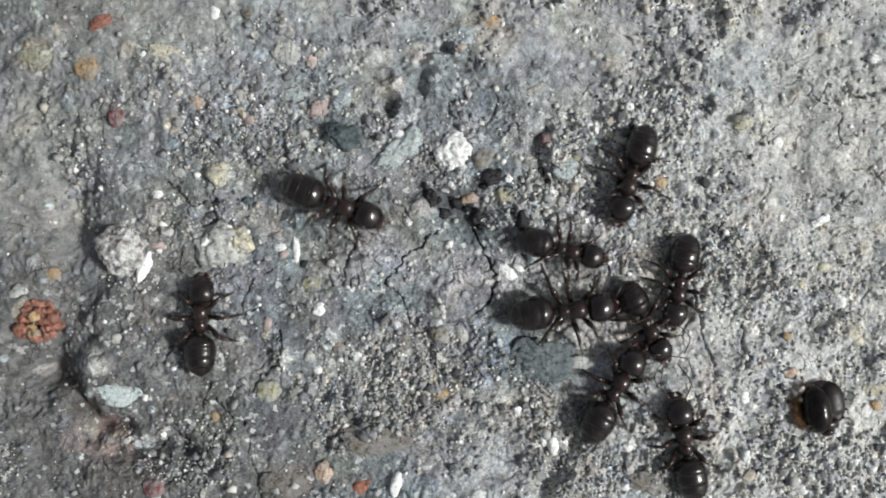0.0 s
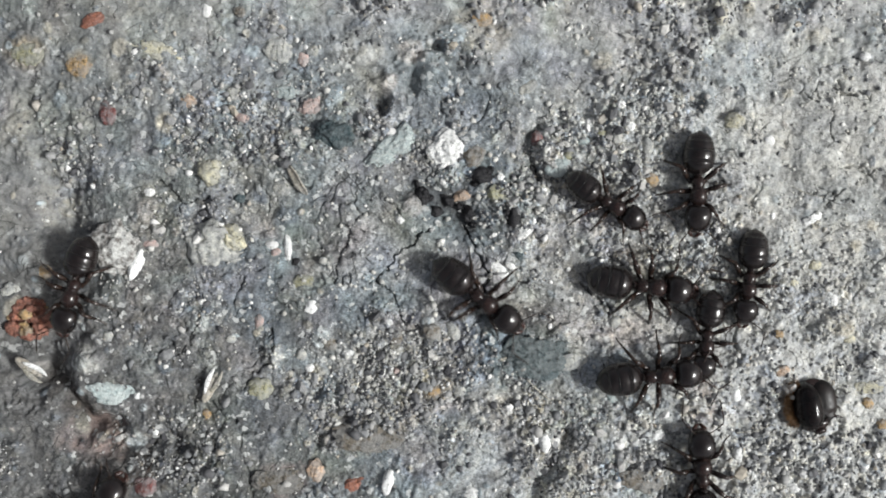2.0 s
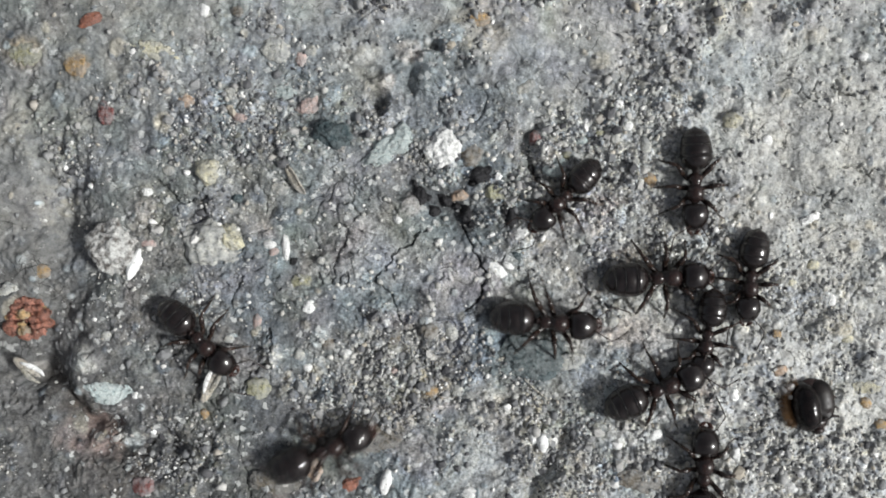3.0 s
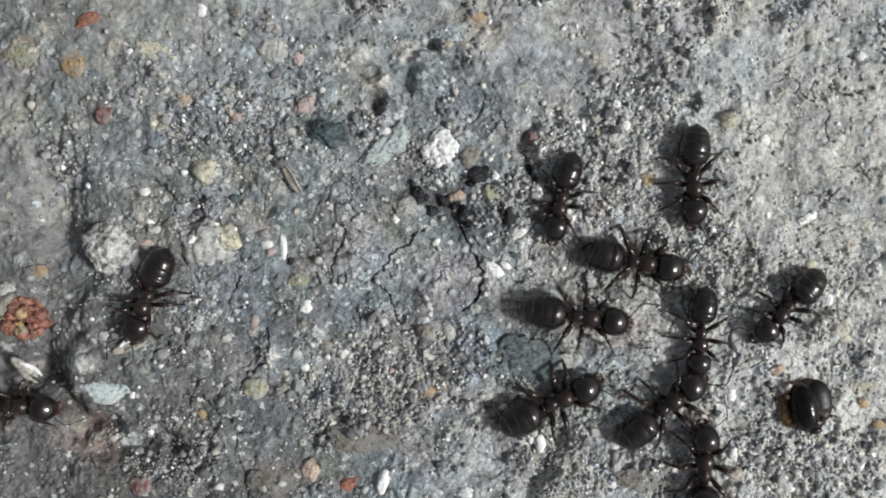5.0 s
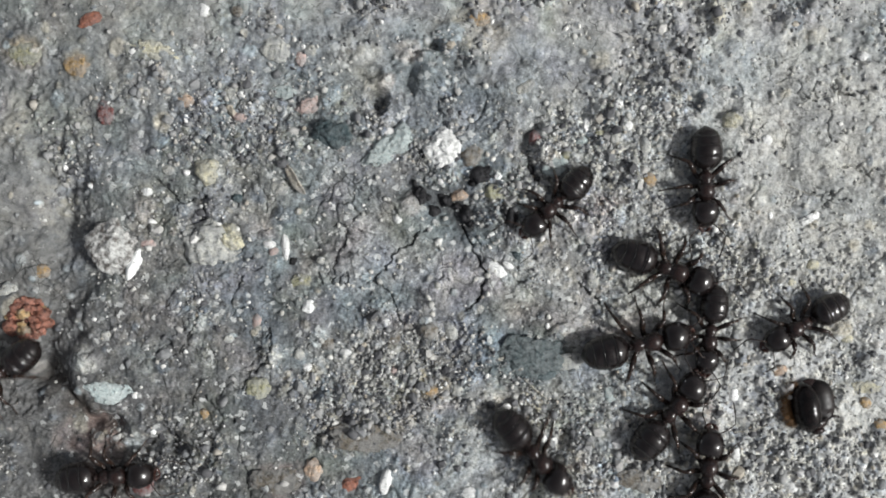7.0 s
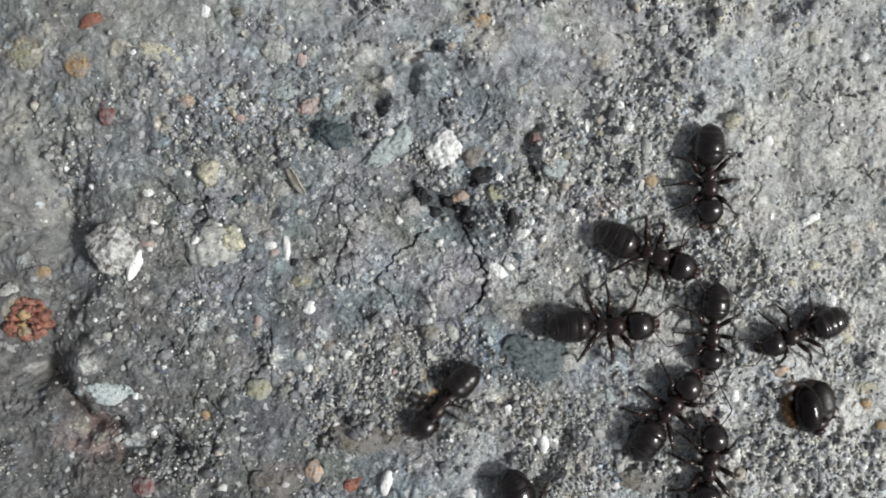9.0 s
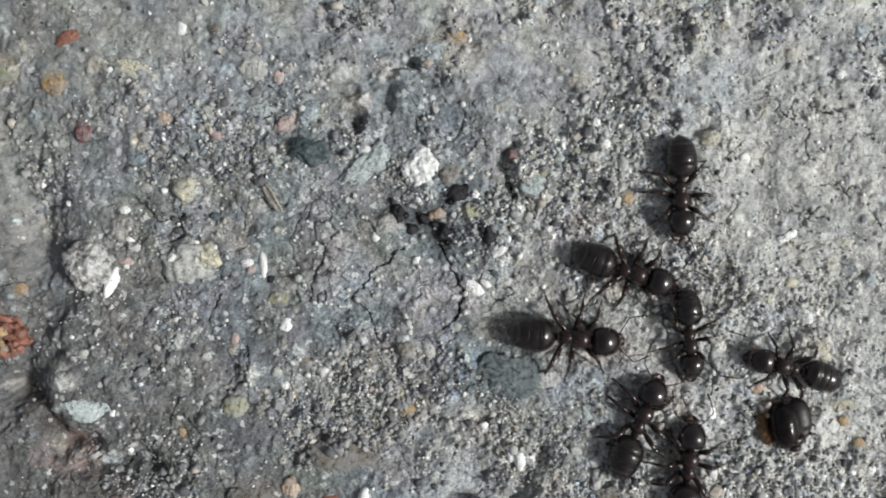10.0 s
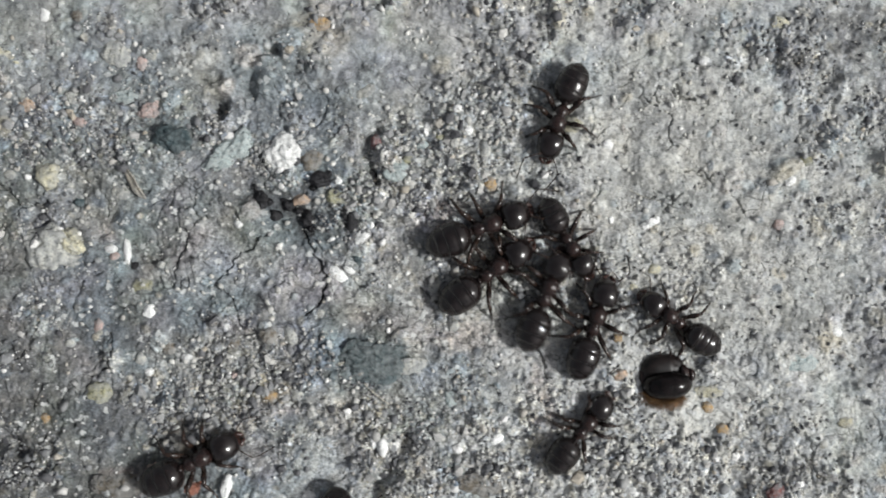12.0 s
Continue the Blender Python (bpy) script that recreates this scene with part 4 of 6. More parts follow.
pebble(-11.05, 7.57, 1.777, 0.592, -15, 0.14, CREAM, "cream yellow pebble bedded in the concrete", 30, 1.35)
pebble(-6.38, 7.62, 1.003, 1.003, 0, 0.2, PALE, "pale grey mottled pebble bedded in the concrete", 31)
pebble(-5.4, 7.36, 0.41, 0.638, 0, 0.14, PINK, "pink stone chip bedded in the concrete", 32)
pebble(-6.16, 5.99, 1.139, 0.638, 0, 0.16, GREEN, "grey-green stone showing through the cement", 33)
pebble(-9.09, 9.14, 0.592, 0.547, 0, 0.16, CHALK, "bright white quartz pebble in the grey concrete", 34)
pebble(3.56, 4.23, 0.456, 0.684, 0, 0.22, RED, "dark red stone chip lying on the concrete", 35)
pebble(4.3, 3.15, 0.95, 0.8, 20, 0.24, GREEN, "grey-green stone showing through the cement", 36, 1.35)
pebble(4.7, 3.62, 0.55, 0.55, 0, 0.4, OLIVE, "olive yellow pebble worn smooth in the concrete", 37)
pebble(7.94, 2.63, 0.592, 0.592, 0, 0.2, OCHRE, "small ochre orange pebble in the concrete", 38)
pebble(11.09, 4.88, 0.775, 0.684, 30, 0.22, CREAM, "cream yellow pebble bedded in the concrete", 39)
pebble(12.39, 4.14, 0.501, 0.41, 0, 0.16, CHALK, "bright white quartz pebble in the grey concrete", 40)
pebble(7.73, 3.82, 0.41, 0.82, 0, 0.2, PALE, "pale grey mottled pebble bedded in the concrete", 41)
pebble(14.06, 1.19, 0.82, 0.41, 30, 0.18, CHALK, "bright white quartz pebble in the grey concrete", 42)
pebble(2.08, 2.15, 0.957, 0.911, 0, 0.22, OLIVE, "olive yellow pebble worn smooth in the concrete", 43)
pebble(0.69, 2.06, 0.684, 0.456, 10, 0.22, PEACH, "small peach-coloured pebble set in the concrete", 44)
# The near-black crumbs also stand in for shaded voids between the stones.
pebble(1.43, 2.8, 0.911, 0.638, 20, 0.33, BLACK, "black crumb of soil darkening a hollow", 45, 1.5)
pebble(0.17, 1.93, 0.775, 0.684, 0, 0.3, BLACK, "black crumb of soil darkening a hollow", 46, 1.5)
pebble(0.91, 1.32, 0.638, 0.866, 0, 0.36, BLACK, "black crumb of soil darkening a hollow", 47, 1.5)
pebble(2.63, 1.19, 0.547, 0.82, 15, 0.36, BLACK, "black crumb of soil darkening a hollow", 48, 1.5)
pebble(-0.85, 2.08, 0.638, 0.82, 0, 0.3, BLACK, "black crumb of soil darkening a hollow", 49, 1.5)
pebble(-0.35, 1.5, 0.592, 0.501, 0, 0.24, BLACK, "black crumb of soil darkening a hollow", 50, 1.5)
pebble(2.13, 2.8, 0.319, 0.319, 0, 0.14, CHALK, "bright white quartz pebble in the grey concrete", 51)
pebble(1.17, 2.52, 0.41, 0.319, 0, 0.3, BLACK, "black crumb of soil darkening a hollow", 52, 1.5)
pebble(1.78, 3.06, 0.319, 0.41, 0, 0.3, BLACK, "black crumb of soil darkening a hollow", 53, 1.5)
pebble(0.52, 1.65, 0.365, 0.319, 0, 0.3, BLACK, "black crumb of soil darkening a hollow", 54, 1.5)
pebble(1.11, 0.93, 0.319, 0.273, 0, 0.24, BLACK, "black crumb of soil darkening a hollow", 55, 1.5)
pebble(2.37, 1.5, 0.228, 0.501, 20, 0.3, BLACK, "black crumb of soil darkening a hollow", 56, 1.5)
pebble(3.39, 3.06, 0.273, 0.501, 10, 0.3, BLACK, "black crumb of soil darkening a hollow", 57, 1.5)
pebble(3.65, 2.67, 0.273, 0.273, 0, 0.24, BLACK, "black crumb of soil darkening a hollow", 58, 1.5)
pebble(-0.56, 1.97, 0.319, 0.319, 0, 0.24, BLACK, "black crumb of soil darkening a hollow", 59, 1.5)
pebble(-1.06, 2.52, 0.273, 0.365, 0, 0.24, BLACK, "black crumb of soil darkening a hollow", 60, 1.5)
pebble(6.31, 2.63, 0.319, 0.273, 0, 0.24, BLACK, "black crumb of soil darkening a hollow", 61, 1.5)
pebble(5.56, 2.52, 0.273, 0.273, 0, 0.21, BLACK, "black crumb of soil darkening a hollow", 62, 1.5)
pebble(7.07, 4.69, 0.41, 0.365, 0, 0.18, CHALK, "bright white quartz pebble in the grey concrete", 63)
pebble(6.53, 4.25, 0.365, 0.456, 0, 0.18, PALE, "pale grey mottled pebble bedded in the concrete", 64)
pebble(5.34, 4.14, 0.501, 0.41, 0, 0.18, GREEN, "grey-green stone showing through the cement", 65)
pebble(7.29, 3.39, 0.365, 0.319, 0, 0.16, PALE, "pale grey mottled pebble bedded in the concrete", 66)
pebble(4.8, 2.73, 0.41, 0.365, 0, 0.16, CHALK, "bright white quartz pebble in the grey concrete", 67)
pebble(5.56, 4.9, 0.319, 0.319, 0, 0.14, CHALK, "bright white quartz pebble in the grey concrete", 68)
pebble(7.83, 5.12, 0.319, 0.273, 0, 0.14, PALE, "pale grey mottled pebble bedded in the concrete", 69)
pebble(2.52, -0.63, 0.456, 0.228, -30, 0.12, CHALK, "bright white quartz pebble in the grey concrete", 70)
pebble(3.39, 1.0, 0.273, 0.41, 20, 0.14, CHALK, "bright white quartz pebble in the grey concrete", 71)
pebble(1.87, 0.56, 0.365, 0.182, 30, 0.1, CHALK, "bright white quartz pebble in the grey concrete", 72)
pebble(3.06, 0.67, 0.729, 0.456, 40, 0.16, CHALK, "bright white quartz pebble in the grey concrete", 73)
pebble(2.13, -0.8, 0.775, 0.41, -35, 0.12, CHALK, "bright white quartz pebble in the grey concrete", 74)
pebble(3.3, -4.15, 2.75, 1.6, 4, 0.32, TEAL, "dark teal slate stone flush with the concrete", 161, 1.3)
pebble(2.84, -0.2, 0.592, 0.501, 0, 0.14, SLATE, "dark blue slate stone flush with the concrete", 75)
pebble(-4.14, -0.56, 0.57, 0.456, -15, 0.18, CHALK, "bright white quartz pebble in the grey concrete", 76)
pebble(-4.64, -0.46, 0.319, 0.319, 0, 0.12, PALE, "pale grey mottled pebble bedded in the concrete", 77)
pebble(-5.1, -2.21, 0.547, 0.524, 0, 0.2, CHALK, "bright white quartz pebble in the grey concrete", 78)
pebble(-5.4, -1.28, 0.866, 0.684, 0, 0.14, OLIVE, "olive yellow pebble worn smooth in the concrete", 79)
pebble(-7.14, -5.4, 1.048, 0.866, 0, 0.22, OLIVE, "olive yellow pebble worn smooth in the concrete", 80)
pebble(-7.14, -2.84, 0.387, 0.638, 0, 0.14, PINK, "pink stone chip bedded in the concrete", 81)
pebble(-9.09, -6.34, 0.342, 0.501, 10, 0.16, OCHRE, "small ochre orange pebble in the concrete", 82)
pebble(-12.78, -5.51, 1.823, 0.82, -10, 0.14, GREEN, "grey-green stone showing through the cement", 83, 1.35)
pebble(-3.12, -7.18, 2.506, 1.003, -5, 0.14, BROWN, "dull grey-brown stone covered with cement dust", 84, 1.35)
pebble(-4.97, -8.48, 0.684, 0.866, 0, 0.24, PEACH, "small peach-coloured pebble set in the concrete", 85)
pebble(-6.38, -8.83, 1.823, 1.048, 0, 0.16, BROWN, "dull grey-brown stone covered with cement dust", 86, 1.35)
pebble(-2.15, -8.88, 0.456, 1.048, -10, 0.18, CHALK, "bright white quartz pebble in the grey concrete", 87)
pebble(-3.52, -9.09, 0.911, 0.592, 20, 0.18, RUST, "rust red stone chip in the concrete", 88)
pebble(-11.48, -9.14, 0.866, 0.775, 0, 0.2, RED, "dark red stone chip lying on the concrete", 89)
pebble(-16.8, -1.61, 0.775, 0.729, 0, 0.2, PALE, "pale grey mottled pebble bedded in the concrete", 90)
pebble(-4.38, -3.58, 0.547, 0.547, 0, 0.14, BROWN, "dull grey-brown stone covered with cement dust", 91)
pebble(-1.71, 1.15, 0.365, 0.319, 0, 0.12, CHALK, "bright white quartz pebble in the grey concrete", 92)
pebble(11.13, -5.53, 0.41, 0.501, 0, 0.16, CHALK, "bright white quartz pebble in the grey concrete", 93)
pebble(12.89, -4.64, 0.57, 0.365, 15, 0.12, PEACH, "small peach-coloured pebble set in the concrete", 94)
pebble(16.51, -5.32, 1.641, 0.638, 10, 0.12, CREAM, "cream yellow pebble bedded in the concrete", 95, 1.35)
pebble(16.3, -5.95, 0.456, 0.456, 0, 0.14, OCHRE, "small ochre orange pebble in the concrete", 96)
pebble(16.88, -6.81, 0.456, 0.501, 20, 0.14, OCHRE, "small ochre orange pebble in the concrete", 97)
pebble(13.41, -9.14, 0.501, 0.456, 0, 0.18, CHALK, "bright white quartz pebble in the grey concrete", 98)
pebble(8.16, -7.1, 0.547, 0.41, 20, 0.16, CHALK, "bright white quartz pebble in the grey concrete", 99)
pebble(7.33, -7.4, 0.501, 0.41, 0, 0.16, CHALK, "bright white quartz pebble in the grey concrete", 100)
pebble(11.2, -7.83, 0.41, 0.592, 0, 0.16, CHALK, "bright white quartz pebble in the grey concrete", 101)
pebble(11.05, -1.19, 0.456, 0.911, -10, 0.16, PALE, "pale grey mottled pebble bedded in the concrete", 102)
pebble(4.9, -4.32, 1.003, 0.547, 15, 0.1, PALE, "pale grey mottled pebble bedded in the concrete", 103)
pebble(6.42, -5.73, 0.501, 1.367, 5, 0.14, GREEN, "grey-green stone showing through the cement", 104)
pebble(12.82, -3.28, 0.41, 0.41, 0, 0.14, OCHRE, "small ochre orange pebble in the concrete", 105)
pebble(-1.82, -3.45, 0.547, 0.456, 0, 0.14, BROWN, "dull grey-brown stone covered with cement dust", 106)
pebble(-0.52, -3.12, 0.684, 0.638, 0, 0.18, BROWN, "dull grey-brown stone covered with cement dust", 107)
pebble(0.35, -3.12, 0.501, 0.775, 20, 0.18, PALE, "pale grey mottled pebble bedded in the concrete", 108)
pebble(1.43, -2.26, 0.41, 0.41, 0, 0.14, PALE, "pale grey mottled pebble bedded in the concrete", 109)
pebble(-0.41, -5.4, 0.501, 0.365, 0, 0.14, OCHRE, "small ochre orange pebble in the concrete", 110)
pebble(0.56, -5.4, 0.456, 0.456, 0, 0.14, PALE, "pale grey mottled pebble bedded in the concrete", 111)
pebble(16.08, 7.36, 0.456, 0.365, 0, 0.14, CHALK, "bright white quartz pebble in the grey concrete", 112)
pebble(6.03, 4.41, 0.456, 0.41, 0, 0.14, OLIVE, "olive yellow pebble worn smooth in the concrete", 113)
pebble(3.82, -7.36, 0.41, 0.684, 0, 0.14, CHALK, "bright white quartz pebble in the grey concrete", 114)
pebble(3.49, -7.25, 0.319, 0.501, 20, 0.14, CHALK, "bright white quartz pebble in the grey concrete", 115)
pebble(-3.67, -3.99, 0.547, 0.365, 0, 0.14, CHALK, "bright white quartz pebble in the grey concrete", 116)
pebble(-5.51, -4.06, 0.41, 0.547, 0, 0.16, PALE, "pale grey mottled pebble bedded in the concrete", 117)
pebble(-5.19, -4.54, 0.365, 0.319, 0, 0.14, CHALK, "bright white quartz pebble in the grey concrete", 118)
pebble(-1.82, -4.64, 0.319, 0.273, 0, 0.12, PINK, "pink stone chip bedded in the concrete", 119)
pebble(3.17, 6.21, 0.775, 0.41, 30, 0.14, PALE, "pale grey mottled pebble bedded in the concrete", 120)
pebble(1.43, 8.81, 0.82, 0.547, 0, 0.14, OCHRE, "small ochre orange pebble in the concrete", 121)
pebble(6.64, 5.49, 0.365, 0.319, 0, 0.12, CHALK, "bright white quartz pebble in the grey concrete", 122)
pebble(12.5, 1.28, 0.273, 0.273, 0, 0.12, CHALK, "bright white quartz pebble in the grey concrete", 123)
pebble(6.53, -2.8, 0.456, 0.501, 0, 0.14, PALE, "pale grey mottled pebble bedded in the concrete", 124)
pebble(5.77, -1.28, 0.456, 0.456, 0, 0.12, PALE, "pale grey mottled pebble bedded in the concrete", 125)
pebble(-12.67, -6.49, 0.319, 0.319, 0, 0.12, CHALK, "bright white quartz pebble in the grey concrete", 126)
pebble(-11.15, -7.03, 0.273, 0.273, 0, 0.1, CHALK, "bright white quartz pebble in the grey concrete", 127)
pebble(-11.8, -5.62, 0.228, 0.273, 0, 0.1, CHALK, "bright white quartz pebble in the grey concrete", 128)
pebble(-7.68, 9.03, 0.684, 0.501, 0, 0.16, BROWN, "dull grey-brown stone covered with cement dust", 129)
pebble(-10.5, 3.06, 0.547, 0.41, 0, 0.12, PALE, "pale grey mottled pebble bedded in the concrete", 130)
pebble(-11.33, 2.19, 0.41, 0.319, 0, 0.1, CHALK, "bright white quartz pebble in the grey concrete", 131)
pebble(-11.26, 0.2, 0.592, 0.365, 0, 0.12, PINK, "pink stone chip bedded in the concrete", 132)
pebble(-15.49, -0.85, 0.684, 0.501, 0, 0.14, OCHRE, "small ochre orange pebble in the concrete", 133)
pebble(-7.9, 1.97, 0.456, 0.41, 0, 0.14, SLATE, "dark blue slate stone flush with the concrete", 134)
pebble(-8.22, -3.45, 0.365, 0.319, 0, 0.1, PALE, "pale grey mottled pebble bedded in the concrete", 135)
pebble(-12.89, -3.34, 0.41, 0.456, 0, 0.12, PALE, "pale grey mottled pebble bedded in the concrete", 136)
pebble(3.82, -4.75, 0.911, 0.501, 0, 0.1, SLATE, "dark blue slate stone flush with the concrete", 137)
pebble(13.37, -1.28, 0.41, 0.365, 0, 0.14, CREAM, "cream yellow pebble bedded in the concrete", 138)
pebble(14.24, -0.63, 0.547, 0.456, 0, 0.16, CREAM, "cream yellow pebble bedded in the concrete", 139)
pebble(14.89, -1.93, 0.41, 0.501, 0, 0.14, CHALK, "bright white quartz pebble in the grey concrete", 140)
pebble(15.54, -3.45, 0.456, 0.365, 0, 0.12, CREAM, "cream yellow pebble bedded in the concrete", 141)
pebble(7.51, -8.77, 1.595, 0.775, -10, 0.12, BROWN, "dull grey-brown stone covered with cement dust", 142, 1.35)
pebble(1.0, -9.31, 0.592, 0.547, 0, 0.14, CHALK, "bright white quartz pebble in the grey concrete", 143)
pebble(19.38, 2.8, 0.592, 0.365, 30, 0.16, CHALK, "bright white quartz pebble in the grey concrete", 144)
pebble(19.05, 8.83, 0.775, 0.547, 0, 0.16, CREAM, "cream yellow pebble bedded in the concrete", 145)
pebble(19.05, 1.15, 0.501, 0.456, 0, 0.14, PINK, "pink stone chip bedded in the concrete", 146)
pebble(19.81, -4.14, 1.367, 0.775, 0, 0.12, GREEN, "grey-green stone showing through the cement", 147)
pebble(19.92, 3.54, 0.547, 0.41, 0, 0.14, OLIVE, "olive yellow pebble worn smooth in the concrete", 148)
pebble(18.84, -9.14, 0.684, 0.592, 0, 0.16, RED, "dark red stone chip lying on the concrete", 149)
pebble(21.18, -3.02, 0.501, 0.456, 0, 0.14, CHALK, "bright white quartz pebble in the grey concrete", 150)
pebble(20.31, -0.63, 0.41, 0.41, 0, 0.14, PALE, "pale grey mottled pebble bedded in the concrete", 151)
pebble(22.05, 3.06, 0.684, 0.501, 0, 0.16, PALE, "pale grey mottled pebble bedded in the concrete", 152)
pebble(18.58, -6.05, 0.547, 0.456, 0, 0.14, PALE, "pale grey mottled pebble bedded in the concrete", 153)
pebble(21.61, -6.49, 0.592, 0.456, 0, 0.14, CREAM, "cream yellow pebble bedded in the concrete", 154)


# ---- shapes for bodies and limbs ----
def part(name, bm, material, parent, label=""):
    for f in bm.faces:
        f.smooth = True
    bmesh.ops.recalc_face_normals(bm, faces=bm.faces[:])
    mesh = bpy.data.meshes.new(name)
    bm.to_mesh(mesh)
    bm.free()
    mesh.materials.append(material)
    ob = new(name, mesh)
    ob.parent = parent
    return tagged(ob, label)


def loft(rings, n=22):
    """A closed body along x from rings (x, half width, half height, z)."""
    bm = bmesh.new()
    loops = []
    for x, w, h, z in rings:
        # no living body is quite even
        w, h = w * (1 + 0.035 * noise.noise(Vector((x * 5, w * 9, 1.7)))), h * (1 + 0.035 * noise.noise(Vector((x * 6, h * 8, 4.1))))
        loops.append([bm.verts.new((x * MM, w * math.cos(2 * math.pi * k / n) * MM, (z + h * math.sin(2 * math.pi * k / n)) * MM)) for k in range(n)])
    for a, b in zip(loops, loops[1:]):
        for k in range(n):
            bm.faces.new((a[k], a[(k + 1) % n], b[(k + 1) % n], b[k]))
    bm.faces.new(loops[0])
    bm.faces.new(loops[-1])
    return bm


def tube(points, radii, n=8, bm=None):
    """A limb through points, in mm, with a radius at each."""
    bm = bm or bmesh.new()
    pts = [Vector(p) for p in points]
    loops = []
    for i, (p, r) in enumerate(zip(pts, radii)):
        along = (pts[min(i + 1, len(pts) - 1)] - pts[max(i - 1, 0)]).normalized()
        side = along.cross(Vector((0.1, 0.2, 1))).normalized()
        up = side.cross(along)
        loops.append([bm.verts.new((p + (side * math.cos(2 * math.pi * k / n) + up * math.sin(2 * math.pi * k / n)) * r) * MM) for k in range(n)])
    for a, b in zip(loops, loops[1:]):
        for k in range(n):
            bm.faces.new((a[k], a[(k + 1) % n], b[(k + 1) % n], b[k]))
    bm.faces.new(loops[0])
    bm.faces.new(loops[-1])
    return bm


def ball(x, y, z, rx, ry, rz, n=2):
    bm = bmesh.new()
    bmesh.ops.create_icosphere(bm, subdivisions=n, radius=1.0)
    for v in bm.verts:
        v.co = Vector((x + v.co.x * rx, y + v.co.y * ry, z + v.co.z * rz)) * MM
    return bm


# ---- the ants ----
HIPS = [(0.5, 0.22, 0.46, 48.0), (0.18, 0.24, 0.44, 96.0), (-0.16, 0.22, 0.44, 134.0)]


def girth(x):
    """How full the hind body is at x: an egg, fullest before its middle and pointed behind."""
    u = (x - 0.14) / (0.7 if x > 0.14 else 1.0)
    return max(0.0, 1 - abs(u) ** 2.5) ** 0.52


def gaster_rings():
    """The hind body: four plates that overlap like roof tiles, and a pointed end."""
    rings = [(0.83, 0.07, 0.07, 0.5), (0.81, 0.17, 0.17, 0.53)]
    start = [0.76, 0.28, -0.16, -0.52, -0.84]
    for i in range(4):
        for k in range(5):
            x = start[i] + (start[i + 1] - start[i]) * k / 4.001
            r = girth(x)
            lift = 0.006 * (k / 4.0)
            rings.append((x, 0.63 * r + lift, 0.57 * r + lift, 0.6 - 0.05 * (x < 0) * abs(x)))
    rings.append((-0.9, 0.05, 0.05, 0.52))
    return rings


def build_ant():
    ant = new("ant")
    belly = part("gaster", loft(gaster_rings(), 26), GLOSS, ant, "glossy black-brown banded hind body")
    belly.location = (-1.35 * MM, 0, 0)
    belly["slot"] = 20
    # the thin pale skin that edges each plate
    for x in (0.285, -0.155, -0.495):
        r = girth(x)
        z = 0.6 - 0.05 * (x < 0) * abs(x)
        part("plate_edge", loft([(x + 0.012, 0.625 * r, 0.565 * r, z), (x + 0.008, 0.63 * r + 0.009, 0.57 * r + 0.009, z), (x - 0.002, 0.63 * r + 0.009, 0.57 * r + 0.009, z), (x - 0.01, 0.625 * r, 0.565 * r, z)], 26), RIM, belly, "thin pale edge of a plate")
    # fine bristles on the hind body
    hairs = bmesh.new()
    rng = random.Random(9)
    for _ in range(46):
        a, x = rng.uniform(0.15, 2.99), rng.uniform(-0.75, 0.62)
        r = girth(x)
        foot = Vector((x, 0.64 * r * math.cos(a), 0.6 + 0.58 * r * math.sin(a)))
        tip = foot + Vector((-0.1, 0.09 * math.cos(a), 0.09 * math.sin(a)))
        tube([foot, tip], [0.006, 0.003], 3, hairs)
    part("bristles", hairs, LIMB, belly, "short pale brown bristles")
    part("petiole", loft([(-0.6, 0.06, 0.07, 0.5), (-0.53, 0.12, 0.18, 0.55), (-0.47, 0.16, 0.29, 0.62), (-0.42, 0.13, 0.2, 0.57), (-0.33, 0.07, 0.08, 0.5)], 14), DULL, ant)
    part("mesosoma", loft([(-0.42, 0.08, 0.09, 0.5), (-0.38, 0.2, 0.19, 0.53), (-0.24, 0.26, 0.26, 0.56), (-0.08, 0.26, 0.28, 0.59), (0.0, 0.215, 0.23, 0.6), (0.04, 0.2, 0.215, 0.6),
                           (0.09, 0.26, 0.27, 0.63), (0.26, 0.32, 0.33, 0.65), (0.45, 0.36, 0.35, 0.65), (0.6, 0.31, 0.3, 0.63), (0.71, 0.19, 0.18, 0.6), (0.8, 0.1, 0.11, 0.58)], 20),
         DULL, ant, "dark reddish brown thorax, narrow behind")
    head = part("head", loft([(-0.48, 0.2, 0.1, 0.6), (-0.47, 0.34, 0.18, 0.61), (-0.42, 0.44, 0.27, 0.62), (-0.32, 0.5, 0.34, 0.63), (-0.15, 0.53, 0.39, 0.64), (0.02, 0.525, 0.4, 0.64), (0.2, 0.485, 0.37, 0.61),
                              (0.36, 0.41, 0.31, 0.57), (0.47, 0.33, 0.25, 0.53), (0.54, 0.22, 0.16, 0.5), (0.57, 0.1, 0.08, 0.49)], 24), GLOSS, ant, "broad shiny black head")
    head.location = (1.2 * MM, 0, 0)
    head["slot"] = 30
    part("clypeus", loft([(0.3, 0.1, 0.05, 0.82), (0.36, 0.2, 0.1, 0.76), (0.46, 0.24, 0.12, 0.65), (0.55, 0.21, 0.1, 0.54), (0.6, 0.12, 0.05, 0.48)], 14), JAW, head, "reddish brown face plate")
    for side in (1, -1):
        part("eye", ball(0.02, side * 0.44, 0.78, 0.11, 0.07, 0.1), EYE_BLACK, head, "black compound eye")
        part("mandible", tube([(0.44, side * 0.18, 0.46), (0.58, side * 0.2, 0.43), (0.7, side * 0.1, 0.4), (0.75, side * 0.01, 0.39)], [0.085, 0.095, 0.07, 0.02], 8), JAW, head, "reddish brown jaw")
